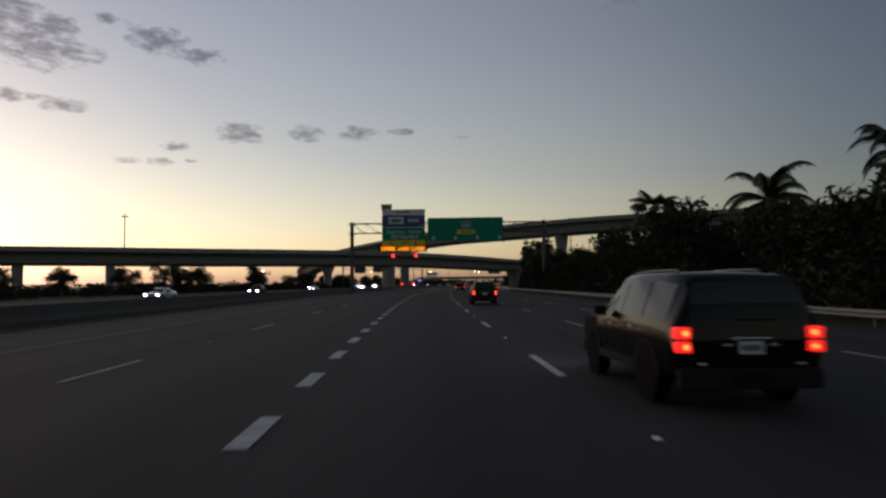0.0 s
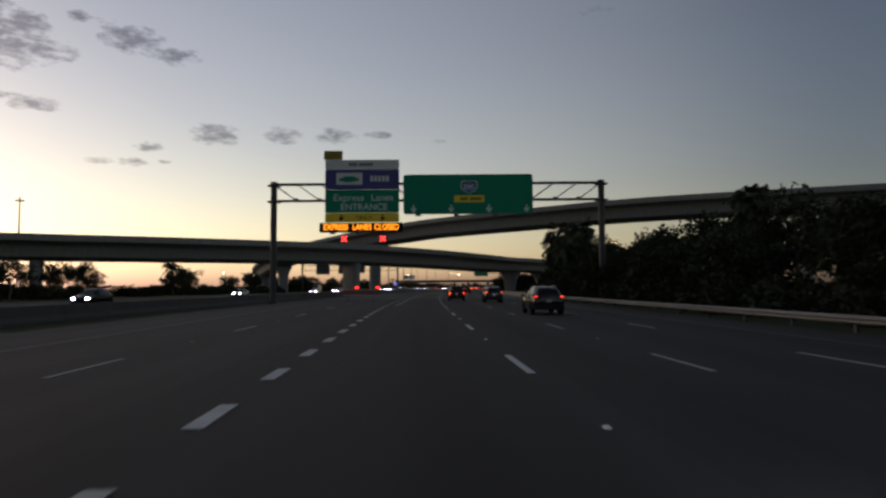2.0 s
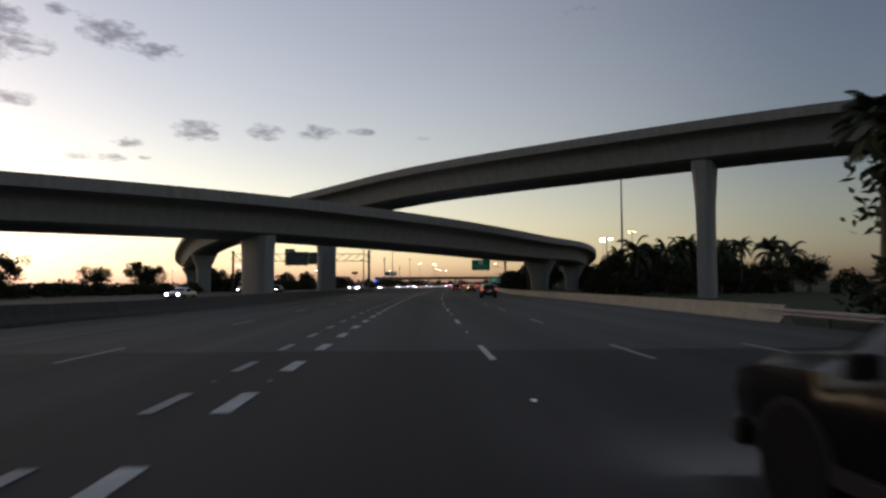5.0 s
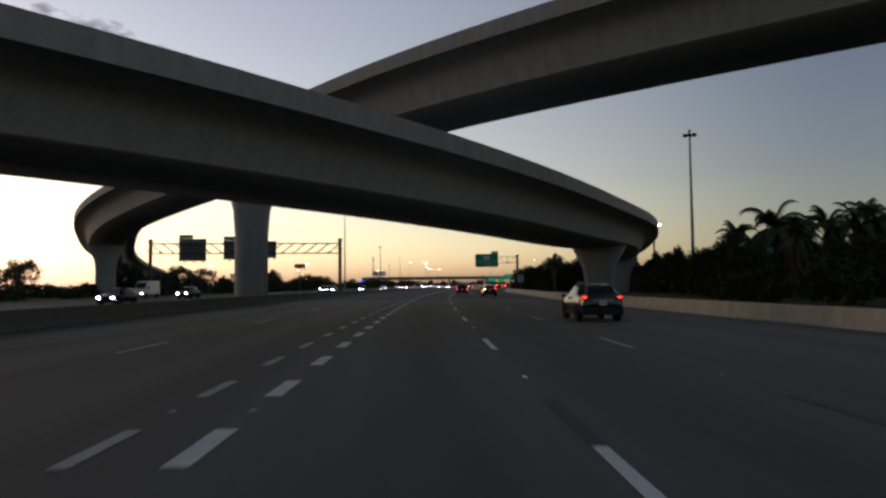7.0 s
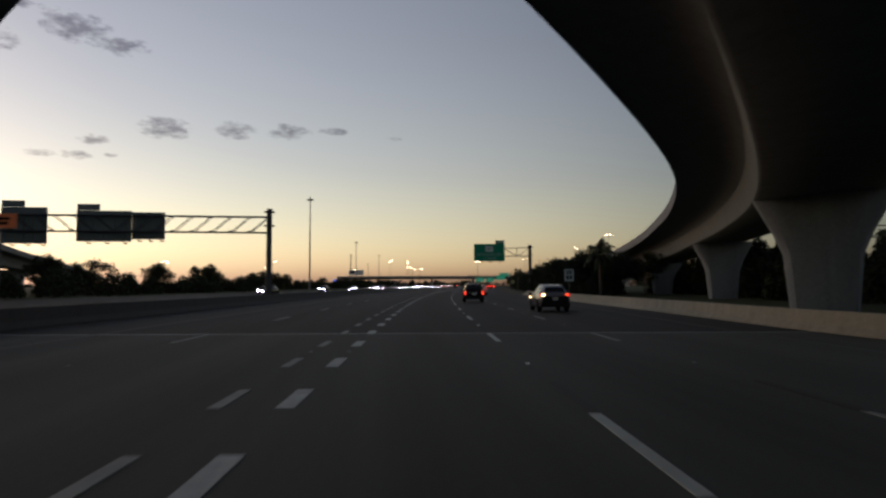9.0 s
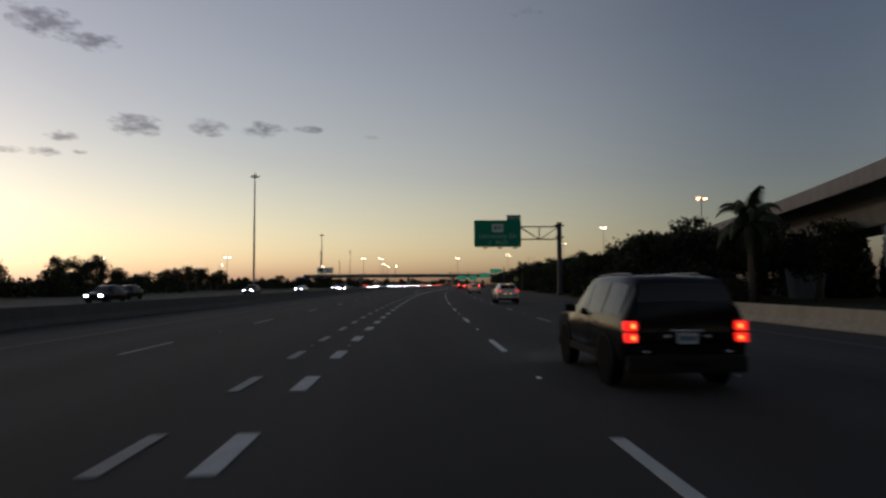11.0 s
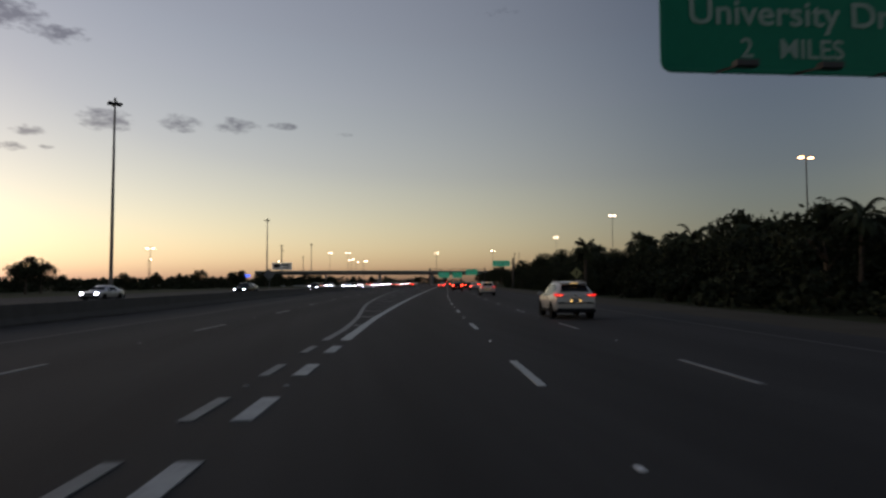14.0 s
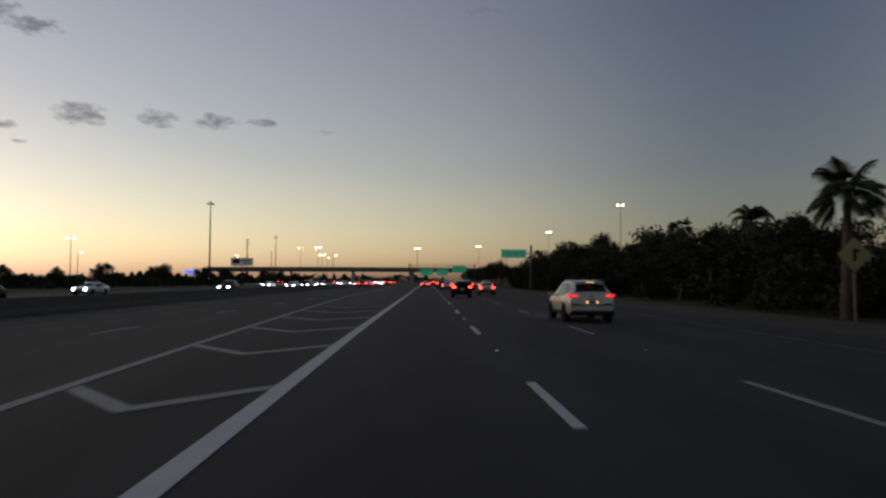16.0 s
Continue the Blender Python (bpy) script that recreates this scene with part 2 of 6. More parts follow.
M = {
    "asphalt": material("asphalt", (0.0265, 0.026, 0.0252), 0.88, spec=0.2, spread=0.34, grain=18, bump=0.5, stain=1.0, streak=(1.6, 0.03, 1.0), lanes=0.11),
    "deck": material("bridge deck surface", (0.044, 0.0455, 0.041), 0.85, spec=0.25, spread=0.34, grain=14, bump=0.4, stain=1.0, streak=(1.6, 0.03, 1.0), lanes=0.11, pale=0.22),
    # bright colour stands in for headlight thrown back by reflective studs
    "stud": material("headlight-bright road stud", (0.72, 0.74, 0.74), 0.3, spread=0.1, grain=30, bump=0.05),
    "paint": material("road paint", (0.33, 0.355, 0.345), 0.6, spread=0.25, grain=25, bump=0.2, stain=2.0),
    "paint_dot": material("scuffed road paint", (0.29, 0.31, 0.305), 0.65, spread=0.4, grain=14, bump=0.2, stain=2.5),
    "contrast": material("black contrast paint", (0.012, 0.012, 0.012), 0.8, spread=0.3, grain=14, bump=0.2, stain=2.0),
    "paint_dim": material("dirty road paint", (0.17, 0.18, 0.175), 0.7, spread=0.35, grain=22, bump=0.2, stain=1.6),
    "paint_worn": material("worn road paint", (0.055, 0.055, 0.052), 0.8, spread=0.35, grain=18, bump=0.2, stain=1.2),
    "border": material("dull sign border", (0.012, 0.17, 0.105), 0.6, spread=0.08, bump=0.0, spec=0.12),
    # yellow sheeting darkened to brown: the tab's shadow is in the colour
    "tab_brown": material("shadowed yellow tab sheeting", (0.17, 0.135, 0.04), 0.6, spread=0.2, grain=4, bump=0.0, spec=0.12),
    "text_olive": material("worn dark lettering", (0.15, 0.125, 0.02), 0.6, spread=0.1, bump=0.0, spec=0.12),
    "shield_blue": material("faded shield blue", (0.03, 0.09, 0.22), 0.6, spread=0.1, bump=0.0, spec=0.12),
    "shield_red": material("faded shield red", (0.13, 0.05, 0.06), 0.6, spread=0.1, bump=0.0, spec=0.12),
    "white_dull": material("dull white lettering", (0.36, 0.45, 0.41), 0.55, spread=0.08, bump=0.0),
    "parapet": material("weathered parapet concrete", (0.128, 0.134, 0.134), 0.88, spread=0.35, grain=6, bump=0.25, stain=1.0, streak=(1.8, 1.8, 0.25)),
    "white_faint": material("night-dull lettering", (0.17, 0.27, 0.23), 0.55, spread=0.08, bump=0.0),
    "concrete": material("concrete", (0.126, 0.141, 0.148), 0.85, spread=0.30, grain=5, bump=0.2, stain=1.0, streak=(1.4, 1.4, 0.12)),
    # barrier concrete again, with the median's shade put into its base colour
    "barrier_shaded": material("shade-darkened barrier concrete", (0.042, 0.041, 0.038), 0.9, spread=0.35, grain=6, bump=0.25, stain=1.0, streak=(1.8, 1.8, 0.25)),
    "barrier": material("barrier concrete", (0.20, 0.187, 0.145), 0.85, spread=0.35, grain=6, bump=0.25, stain=1.0, streak=(1.8, 1.8, 0.25)),
    "grass": material("verge grass", (0.040, 0.046, 0.024), 0.95, spec=0.05, spread=0.45, grain=3.0, bump=0.8, stain=0.12),
    "sand": material("sandy verge", (0.075, 0.068, 0.052), 0.95, spec=0.05, spread=0.35, grain=6, bump=0.5, stain=0.3),
    "steel": material("weathered steel", (0.030, 0.032, 0.035), 0.65, 0.3, spread=0.25, grain=7, bump=0.1),
    "pole": material("grey pole steel", (0.11, 0.112, 0.115), 0.55, 0.4, spread=0.2, grain=7, bump=0.05),
    "galv": material("galvanised steel", (0.16, 0.163, 0.165), 0.55, 0.6, spread=0.2, grain=9, bump=0.05),
    "green": material("green sign sheeting", (0.003, 0.150, 0.088), 0.6, spread=0.08, grain=4, bump=0.0, spec=0.12),
    "green_dim": material("faded green sheeting", (0.012, 0.10, 0.075), 0.5, spread=0.1, grain=4, bump=0.0),
    "navy": material("violet blue sign sheeting", (0.045, 0.05, 0.15), 0.6, spread=0.08, grain=4, bump=0.0, spec=0.12),
    "yellow": material("yellow sign sheeting", (0.52, 0.42, 0.03), 0.6, spread=0.1, grain=4, bump=0.0, spec=0.12),
    "yellow_dim": material("dulled yellow sheeting", (0.26, 0.24, 0.09), 0.55, spread=0.12, grain=4, bump=0.0),
    "stripe_red": material("scuffed red sheeting", (0.11, 0.028, 0.022), 0.6, spread=0.3, grain=6, bump=0.05),
    "toll": material("grey toll sheeting", (0.34, 0.40, 0.39), 0.55, spread=0.1, grain=4, bump=0.0),
    "stripe_pale": material("dirty pale stripe", (0.14, 0.07, 0.06), 0.6, spread=0.3, grain=6, bump=0.05),
    "stripe_white": material("scuffed white sheeting", (0.30, 0.28, 0.26), 0.6, spread=0.3, grain=6, bump=0.05),
    "orange": material("orange sign sheeting", (0.80, 0.20, 0.05), 0.5, spread=0.1, grain=4, bump=0.0),
    "white": material("white sign sheeting", (0.75, 0.77, 0.76), 0.5, spread=0.08, grain=4, bump=0.0),
    "ink": material("black lettering", (0.007, 0.007, 0.007), 0.9, spec=0.05, spread=0.1, bump=0.0),
    "sign_back": material("dull coated panel back", (0.085, 0.105, 0.105), 0.75, 0.0, spread=0.15, grain=3, bump=0.03),
    "alu": material("aluminium panel back", (0.13, 0.135, 0.14), 0.6, 0.3, spread=0.2, grain=4, bump=0.05),
    "bark": material("bark", (0.07, 0.058, 0.046), 0.95, spec=0.1, spread=0.4, grain=14, bump=0.6),
    "leaf": material("leaves", (0.021, 0.027, 0.0145), 0.85, spread=0.3, grain=2, bump=0.0, stain=0.3, island=0.7, spec=0.1),
    "frond": material("palm fronds", (0.028, 0.036, 0.018), 0.75, spread=0.35, grain=2, bump=0.0, stain=0.3, island=0.6, spec=0.15),
    "rubber": material("tyre rubber", (0.008, 0.008, 0.008), 0.95, spec=0.05, spread=0.2, bump=0.1),
    "rim": material("alloy rim", (0.30, 0.30, 0.30), 0.5, 0.1, spread=0.1, bump=0.0),
    "glass": material("dark car glass", (0.006, 0.0065, 0.007), 0.08, spread=0.0, bump=0.0, spec=0.2),
    "plastic": material("black trim plastic", (0.012, 0.012, 0.0125), 0.8, spec=0.1, spread=0.15, bump=0.05),
    "chrome": material("chrome", (0.6, 0.6, 0.62), 0.15, 1.0, spread=0.05, bump=0.0),
    "car_white": material("white car paint", (0.40, 0.385, 0.35), 0.3, spread=0.04, bump=0.0, coat=0.6),
    "car_black": material("black car paint", (0.003, 0.003, 0.0033), 0.16, spread=0.04, bump=0.0, coat=0.0, spec=0.13),
    "car_grey": material("dark grey car paint", (0.012, 0.0125, 0.0135), 0.14, 0.1, spread=0.05, bump=0.0, coat=0.15, spec=0.3),
    "car_mid": material("mid grey car paint", (0.085, 0.088, 0.092), 0.28, 0.4, spread=0.05, bump=0.0, coat=0.5),
    "car_silver": material("silver car paint", (0.38, 0.39, 0.40), 0.3, 0.5, spread=0.05, bump=0.0, coat=0.6),
    "tail": glow("lit tail lamp", (1.0, 0.016, 0.006), 0.32),
    "bulb": glow("hot lamp bulb", (1.0, 0.16, 0.02), 1.1),
    "tail_far": glow("bright tail lamp", (1.0, 0.03, 0.008), 6.0),
    "tail_off": material("red lamp glass", (0.10, 0.008, 0.006), 0.3, spread=0.05, bump=0.0),
    "head": glow("lit headlamp", (0.95, 0.97, 1.0), 26.0),
    "plate_lamp": glow("plate lamp", (1.0, 0.6, 0.15), 0.35),
    "warn": glow("lit red warning lamp", (1.0, 0.02, 0.008), 1.4),
    "blinker": glow("flashing turn signal", (1.0, 0.62, 0.22), 2.2),
    "led": glow("amber led text", (1.0, 0.29, 0.0), 0.55),
    "led_red": glow("red lane signal", (1.0, 0.03, 0.02), 1.2),
    "lamp": glow("sodium lamp", (1.0, 0.74, 0.42), 5.0),
    "lamp_orange": glow("orange sodium lamp", (1.0, 0.50, 0.16), 4.0),
    "far_green": glow("lit green sign", (0.0, 0.36, 0.17), 0.10),
    "far_blue": glow("blue emergency light glow", (0.03, 0.13, 1.0), 0.5),
}

# ---- helpers for things ----


def thing(name, label, category, at=(0, 0, 0), turn=0.0, group="", kind=""):
    ob = new(name)
    ob.matrix_world = pose(*at, 0, 0, turn)
    return tagged(ob, label, category, group, kind)


def part(name, bm, mat, parent=None, label="", smooth=False):
    me = bpy.data.meshes.new(name)
    bm.to_mesh(me)
    bm.free()
    if smooth:
        me.polygons.foreach_set("use_smooth", [True] * len(me.polygons))
        me.set_sharp_from_angle(angle=radians(38))
    me.materials.append(M[mat] if isinstance(mat, str) else mat)
    ob = new(name, me)
    if parent is not None:
        ob.parent = parent
    if label:
        tagged(ob, label)
    return ob


def raw(name, verts, faces, mat, parent=None, label="", smooth=False):
    me = bpy.data.meshes.new(name)
    me.from_pydata(verts, [], faces)
    me.update()
    if smooth:
        me.polygons.foreach_set("use_smooth", [True] * len(me.polygons))
        me.set_sharp_from_angle(angle=radians(38))
    me.materials.append(M[mat])
    ob = new(name, me)
    if parent is not None:
        ob.parent = parent
    if label:
        tagged(ob, label)
    return ob


def box(bm, c, s, bevel=0.0, m=None):
    r = bmesh.ops.create_cube(bm, size=1.0)
    vs = r["verts"]
    bmesh.ops.scale(bm, vec=s, verts=vs)
    if bevel:
        es = list({e for v in vs for e in v.link_edges})
        r = bmesh.ops.bevel(bm, geom=es, offset=bevel, segments=2, affect="EDGES", profile=0.5)
        vs = r["verts"]
        vs = list({v for f in r["faces"] for v in f.verts} | set(vs))
    bmesh.ops.translate(bm, vec=c, verts=vs)
    if m is not None:
        bmesh.ops.transform(bm, matrix=m, verts=vs)
    return bm


def boxed(c, s, bevel=0.0):
    return box(bmesh.new(), c, s, bevel)


def tube(bm, a, b, r0, r1=None, n=8):
    a, b = Vector(a), Vector(b)
    r1 = r0 if r1 is None else r1
    q = (b - a).to_track_quat("Z", "Y")
    rings = []
    for p, r in ((a, r0), (b, r1)):
        rings.append([bm.verts.new(p + q @ Vector((r * math.cos(2 * math.pi * k / n), r * math.sin(2 * math.pi * k / n), 0))) for k in range(n)])
    for k in range(n):
        bm.faces.new((rings[0][k], rings[0][(k + 1) % n], rings[1][(k + 1) % n], rings[1][k]))
    bm.faces.new(rings[0][::-1])
    bm.faces.new(rings[1])
    return bm


def lathe(bm, prof, axis="x", n=24, at=(0, 0, 0)):
    """Turn a profile of (along, radius) round an axis."""
    rings = []
    for a, r in prof:
        ring = []
        for k in range(n):
            t = 2 * math.pi * k / n
            c, s = r * math.cos(t), r * math.sin(t)
            p = (a, c, s) if axis == "x" else (c, s, a)
            ring.append(bm.verts.new(Vector(p) + Vector(at)))
        rings.append(ring)
    for r0, r1 in zip(rings, rings[1:]):
        for k in range(n):
            bm.faces.new((r0[k], r0[(k + 1) % n], r1[(k + 1) % n], r1[k]))
    bm.faces.new(rings[0][::-1])
    bm.faces.new(rings[-1])
    bmesh.ops.recalc_face_normals(bm, faces=bm.faces[:])
    return bm


def ribbon(points, section):
    """Verts and faces of a closed section swept along points of (x, y, z, heading, tilt); section of (offset to the right, height)."""
    vs, fs, n = [], [], len(section)
    for x, y, z, th, e in points:
        for o, h in section:
            vs.append((x + math.sin(th) * o, y - math.cos(th) * o, z + h + e * o))
    for i in range(len(points) - 1):
        for k in range(n):
            a, b = i * n + k, i * n + (k + 1) % n
            fs.append((a, b, b + n, a + n))
    fs.append(tuple(range(n))[::-1])
    fs.append(tuple(range((len(points) - 1) * n, len(points) * n)))
    return vs, fs


def letters(text, size, mat, parent, at, name="lettering", label="", wide=1.0, bold=0.0, flip=True):
    """Flat lettering that faces -y, centred at a place."""
    cu = bpy.data.curves.new(name, "FONT")
    cu.body, cu.size, cu.align_x, cu.align_y, cu.extrude, cu.offset = text, size, "CENTER", "CENTER", 0.004, bold
    tmp = bpy.data.objects.new(name, cu)
    me = bpy.data.meshes.new_from_object(tmp)
    bpy.data.objects.remove(tmp)
    me.transform(pose(*at, 90, 0, 0) @ Matrix.Diagonal((wide, 1, 1, 1)))
    me.materials.clear()
    me.materials.append(M[mat])
    ob = new(name, me)
    ob.parent = parent
    if label:
        tagged(ob, label)
    return ob


# ---- the road's line ----


def axis_x(y):
    q = min(max(y, 0.0), 430.0) / 100
    x = ((0.0861 * q + 2.0717) * q + -3.5762) * q + 2.4399
    slope = ((3 * 0.0861 * q + 2 * 2.0717) * q + -3.5762) / 100
    return x + slope * (y - min(max(y, 0.0), 430.0)), slope


def at_road(y, u, z=0.0):
    """World place u metres right of the lane line on the camera's right, by its y on that line."""
    x, k = axis_x(y)
    n = math.hypot(1, k)
    return Vector((x + u / n, y - u * k / n, z))


def heading(y):
    """Turn about z, degrees, that carries +y onto the road's direction."""
    return -math.degrees(math.atan(axis_x(y)[1]))


def strip(y0, y1, ua, ub, z, step=4.0):
    """A thin road-following sheet between two offsets; ua, ub: numbers or functions of y."""
    n = max(2, int((y1 - y0) / step) + 1)
    vs, fs = [], []
    for i in range(n):
        y = y0 + (y1 - y0) * i / (n - 1)
        a = ua(y) if callable(ua) else ua
        b = ub(y) if callable(ub) else ub
        vs += [at_road(y, a, z), at_road(y, b, z)]
        if i:
            fs.append((2 * i - 2, 2 * i - 1, 2 * i + 1, 2 * i))
    return vs, fs


def lerp_table(table):
    ys, us = zip(*table)
    return lambda y: float(np.interp(y, ys, us))


dot_right = lerp_table([(-160, -4.0), (0, -4.2), (20, -4.45), (50, -4.73), (112, -4.2), (182, -4.0), (235, -4.0), (325, -3.87), (380, -4.1), (412, -3.85), (1200, -3.85)])
dot_left = lerp_table([(-160, -4.0), (0, -4.2), (20, -4.45), (50, -4.73), (97, -5.05), (108, -5.1), (186, -5.05), (235, -4.93), (326, -4.87), (364, -4.65), (374, -4.6), (380, -4.85), (387, -5.4), (394, -5.98), (400, -6.45), (408, -6.88), (416, -7.32), (440, -8.6), (470, -10.0), (1200, -12.0)])
left_skip = lerp_table([(-160, -8.5), (12, -8.6), (102, -9.2), (219, -9.5), (326, -8.9), (387, -9.8), (430, -12.0), (1200, -16.5)])
left_edge = lerp_table([(-160, -12.6), (60, -13.0), (235, -13.2), (325, -12.8), (386, -13.6), (450, -17.0), (1200, -20)])
right_barrier = lerp_table([(-160, 12.8), (74, 12.7), (123, 12.7), (160, 13.2), (182, 13.2), (204, 12.4), (229, 11.6), (247, 11.3), (262, 11.8), (300, 12.0), (345, 11.2), (430, 11.4), (1200, 12)])

# ---- ground and road ----
E4 = 2600.0
bm = bmesh.new()
bmesh.ops.create_grid(bm, x_segments=40, y_segments=40, size=E4)
for v in bm.verts:
    v.co.y += 400
    v.co.z = -0.10
ground = tagged(part("ground", bm, "grass"), "dark mown grass verge and flat land to the horizon", "ground", kind="structure")

def paving(name, y0, y1, ua, ub, z, mat):
    """A sheet of paving that knows each point's offset across the road."""
    vs, fs = strip(y0, y1, ua, ub, z)
    ob = raw(name, vs, fs, mat)
    n = len(vs) // 2
    ys = [y0 + (y1 - y0) * i / (n - 1) for i in range(n)]
    offs = [o(y) if callable(o) else o for y in ys for o in (ua, ub)]
    ob.data.attributes.new("across", "FLOAT", "POINT").data.foreach_set("value", offs)
    return ob


road = tagged(paving("road", -160, 1180, lambda y: left_edge(y) - 4.3, right_barrier, 0.0, "asphalt"), "dark worn asphalt motorway carriageway with lane lines", "road", kind="structure")
road_opp = tagged(paving("road_opposite", -160, 1180, -50.0, -22.6, -0.01, "asphalt"), "dark asphalt carriageway for oncoming traffic", "road", kind="structure")
tagged(paving("road_bridge_deck", 140, 245.4, lambda y: left_edge(y) - 4.3, right_barrier, 0.004, "deck"), "dark bridge deck surface ending at a pale joint", "road", kind="structure")
vs, fs = strip(245.2, 245.46, lambda y: left_edge(y) - 4.3, right_barrier, 0.008, 0.16)
tagged(raw("expansion_joint", vs, fs, "paint_dim"), "pale expansion joint across the carriageway", "joint", kind="structure")
vs, fs = strip(318, 900, right_barrier, lambda y: right_barrier(y) + 4.5, -0.02)
tagged(raw("verge", vs, fs, "sand"), "bare sandy verge beside the carriageway", "verge", kind="structure")

# painted lines
for name, f, y0, y1, w in (("edge_line_left", left_edge, -160, 900, 0.15), ("edge_line_right", lambda y: right_barrier(y) - 2.6, -160, 900, 0.15)):
    vs, fs = strip(y0, y1, lambda y: f(y) - w / 2, lambda y: f(y) + w / 2, 0.009)
    tagged(raw(name, vs, fs, "paint_worn"), "solid worn edge line on the asphalt", "road marking", kind="structure")
for name, f in (("gore_line_right", dot_right), ("gore_line_left", dot_left)):
    w = 0.15 if name == "gore_line_right" else 0.11
    vs, fs = strip(369.6, 760, lambda y: f(y) - w, lambda y: f(y) + w, 0.009)
    tagged(raw(name, vs, fs, "paint" if w > 0.12 else "paint_dim"), "solid wide white line bounding the painted gore", "road marking", kind="structure")


def chevron(y):
    a, b = dot_left(y) + 0.15, dot_right(y) - 0.15
    m, w, d = (a + b) / 2, 0.45, 0.55 * (b - a)
    pts = [(a, 0), (m, -d), (b, 0), (b, w), (m, w - d), (a, w)]
    return [at_road(y + dy, u, 0.010) for u, dy in pts], [(0, 1, 4, 5), (1, 2, 3, 4)]


for y in np.arange(375.7, 520.0, 6.22):
    vs, fs = chevron(float(y))
    raw("chevron_bar", vs, fs, "paint_dim", road)


def dash_mesh(name, w, l, mat="paint"):
    bm = boxed((0, 0, 0.002), (w, l, 0.012))
    me = bpy.data.meshes.new(name)
    bm.to_mesh(me)
    bm.free()
    me.materials.append(M[mat])
    return me


skip_me, dot_me, slim_me = dash_mesh("lane_dash", 0.15, 3.2), dash_mesh("wide_dash", 0.25, 1.55, "paint_dot"), dash_mesh("wide_dash", 0.18, 1.55, "paint_dim")


def dashes(me, name, f, ys):
    for y in ys:
        ob = new(name, me)
        ob.parent = road
        p = at_road(float(y), f(y) if callable(f) else f, 0.006)
        ob.matrix_world = pose(p.x, p.y, p.z, 0, 0, heading(float(y)))


# where the dashes lie along the road: running number and place
SKIP = np.interp(np.arange(-12, 37), [-12, 0, 3, 7, 14, 15, 17, 18, 20, 24, 29, 32, 36], [560.8, 412, 375.1, 326.9, 243.7, 230.0, 204.4, 191.4, 165.5, 113.6, 50.6, 12.9, -36])
FAR_SKIP = np.arange(573.2, 800, 12.4)
DOTS = np.interp(np.arange(-33, 69), [-33, -23, -19, -18, -16, -13, -10, -6, 0, 4, 18, 25, 28, 29, 32, 33, 35, 50, 53, 56, 58, 59, 62, 63, 66, 68],
                 [-33, 7.4, 22.95, 27.1, 34.8, 46.5, 57.9, 73.8, 96.8, 113.2, 169.1, 195.25, 206.0, 209.9, 221.05, 225.1, 232.9, 298.0, 309.9, 323.6, 331.5, 335.0, 346.45, 350.1, 359.9, 367.2])
dim_me = dash_mesh("lane_dash", 0.12, 3.2, "paint_dim")
black_me = dash_mesh("contrast_dash", 0.17, 2.6, "contrast")
for u in (0.0, 3.5, left_skip):
    dashes(dim_me if u else skip_me, "lane_dash", u, SKIP)
    dashes(dim_me if u else skip_me, "lane_dash", u, FAR_SKIP)
dashes(dim_me, "lane_dash", 7.1, [y for y in SKIP if y < 150])
for u in (0.0, 3.5):
    dashes(black_me, "contrast_dash", u, [y + 2.95 for y in SKIP if 145 < y < 239])
dashes(slim_me, "wide_dash", dot_left, [y for y in DOTS if y > 107])
dashes(dot_me, "wide_dash", dot_left, [y for y in DOTS if y <= 107])
dashes(dot_me, "wide_dash", dot_right, [y for y in DOTS if y > 107])

# raised pavement studs midway between the dashes
bm = bmesh.new()
bmesh.ops.create_cone(bm, cap_ends=True, segments=8, radius1=0.06, radius2=0.04, depth=0.026)
stud_me = bpy.data.meshes.new("road_stud")
bm.to_mesh(stud_me)
bm.free()
stud_me.materials.append(M["stud"])
# the same stud without that brightness, for the other lines
dull_stud_me = stud_me.copy()
dull_stud_me.materials[0] = M["paint_dim"]
for u in (0.0, 3.5, left_skip):
    dashes(dull_stud_me if u else stud_me, "road_stud", u, (SKIP[:-1] + SKIP[1:]) / 2)
for u in (dot_left, dot_right):
    dashes(dull_stud_me, "road_stud", u, [y for y in ((DOTS[:-1] + DOTS[1:]) / 2)[::3] if y > 108])

# lane dashes of the carriageway for oncoming traffic
for u in (-28.3, -32.0, -35.7):
    for y in np.arange(10.0, 700.0, 12.2):
        ob = new("lane_dash", dim_me)
        ob.parent = road_opp
        p = at_road(float(y), u, 0.0)
        ob.matrix_world = pose(p.x, p.y, p.z, 0, 0, heading(float(y)))

def boxed_mesh(name, size, mat):
    bm = boxed((0, 0, 0), size, 0.05)
    me = bpy.data.meshes.new(name)
    bm.to_mesh(me)
    bm.free()
    me.materials.append(M[mat])
    return me


# a side road with pale kerb blocks that crosses the flat land far ahead
vs = [(-160, 669, -0.03), (52, 669, -0.03), (52, 684, -0.03), (-160, 684, -0.03)]
side_road = tagged(raw("road_side", vs, [(0, 1, 2, 3)], "asphalt"), "dark side road beyond the oncoming lanes, far off", "road", kind="structure")
block_me = boxed_mesh("kerb_block", (7.0, 0.5, 0.55), "paint_dot")
for x in range(-82, 48, 11):
    ob = new("kerb_block", block_me)
    ob.parent = side_road
    ob.matrix_world = pose(float(x), 668.0, 0.2, 0, 0, 0)

# ---- barriers ----
JERSEY = [(-0.30, -0.12), (-0.30, 0.08), (-0.14, 0.33), (-0.08, 0.86), (-0.06, 0.90), (0.06, 0.90), (0.08, 0.86), (0.14, 0.33), (0.30, 0.08), (0.30, -0.12)]


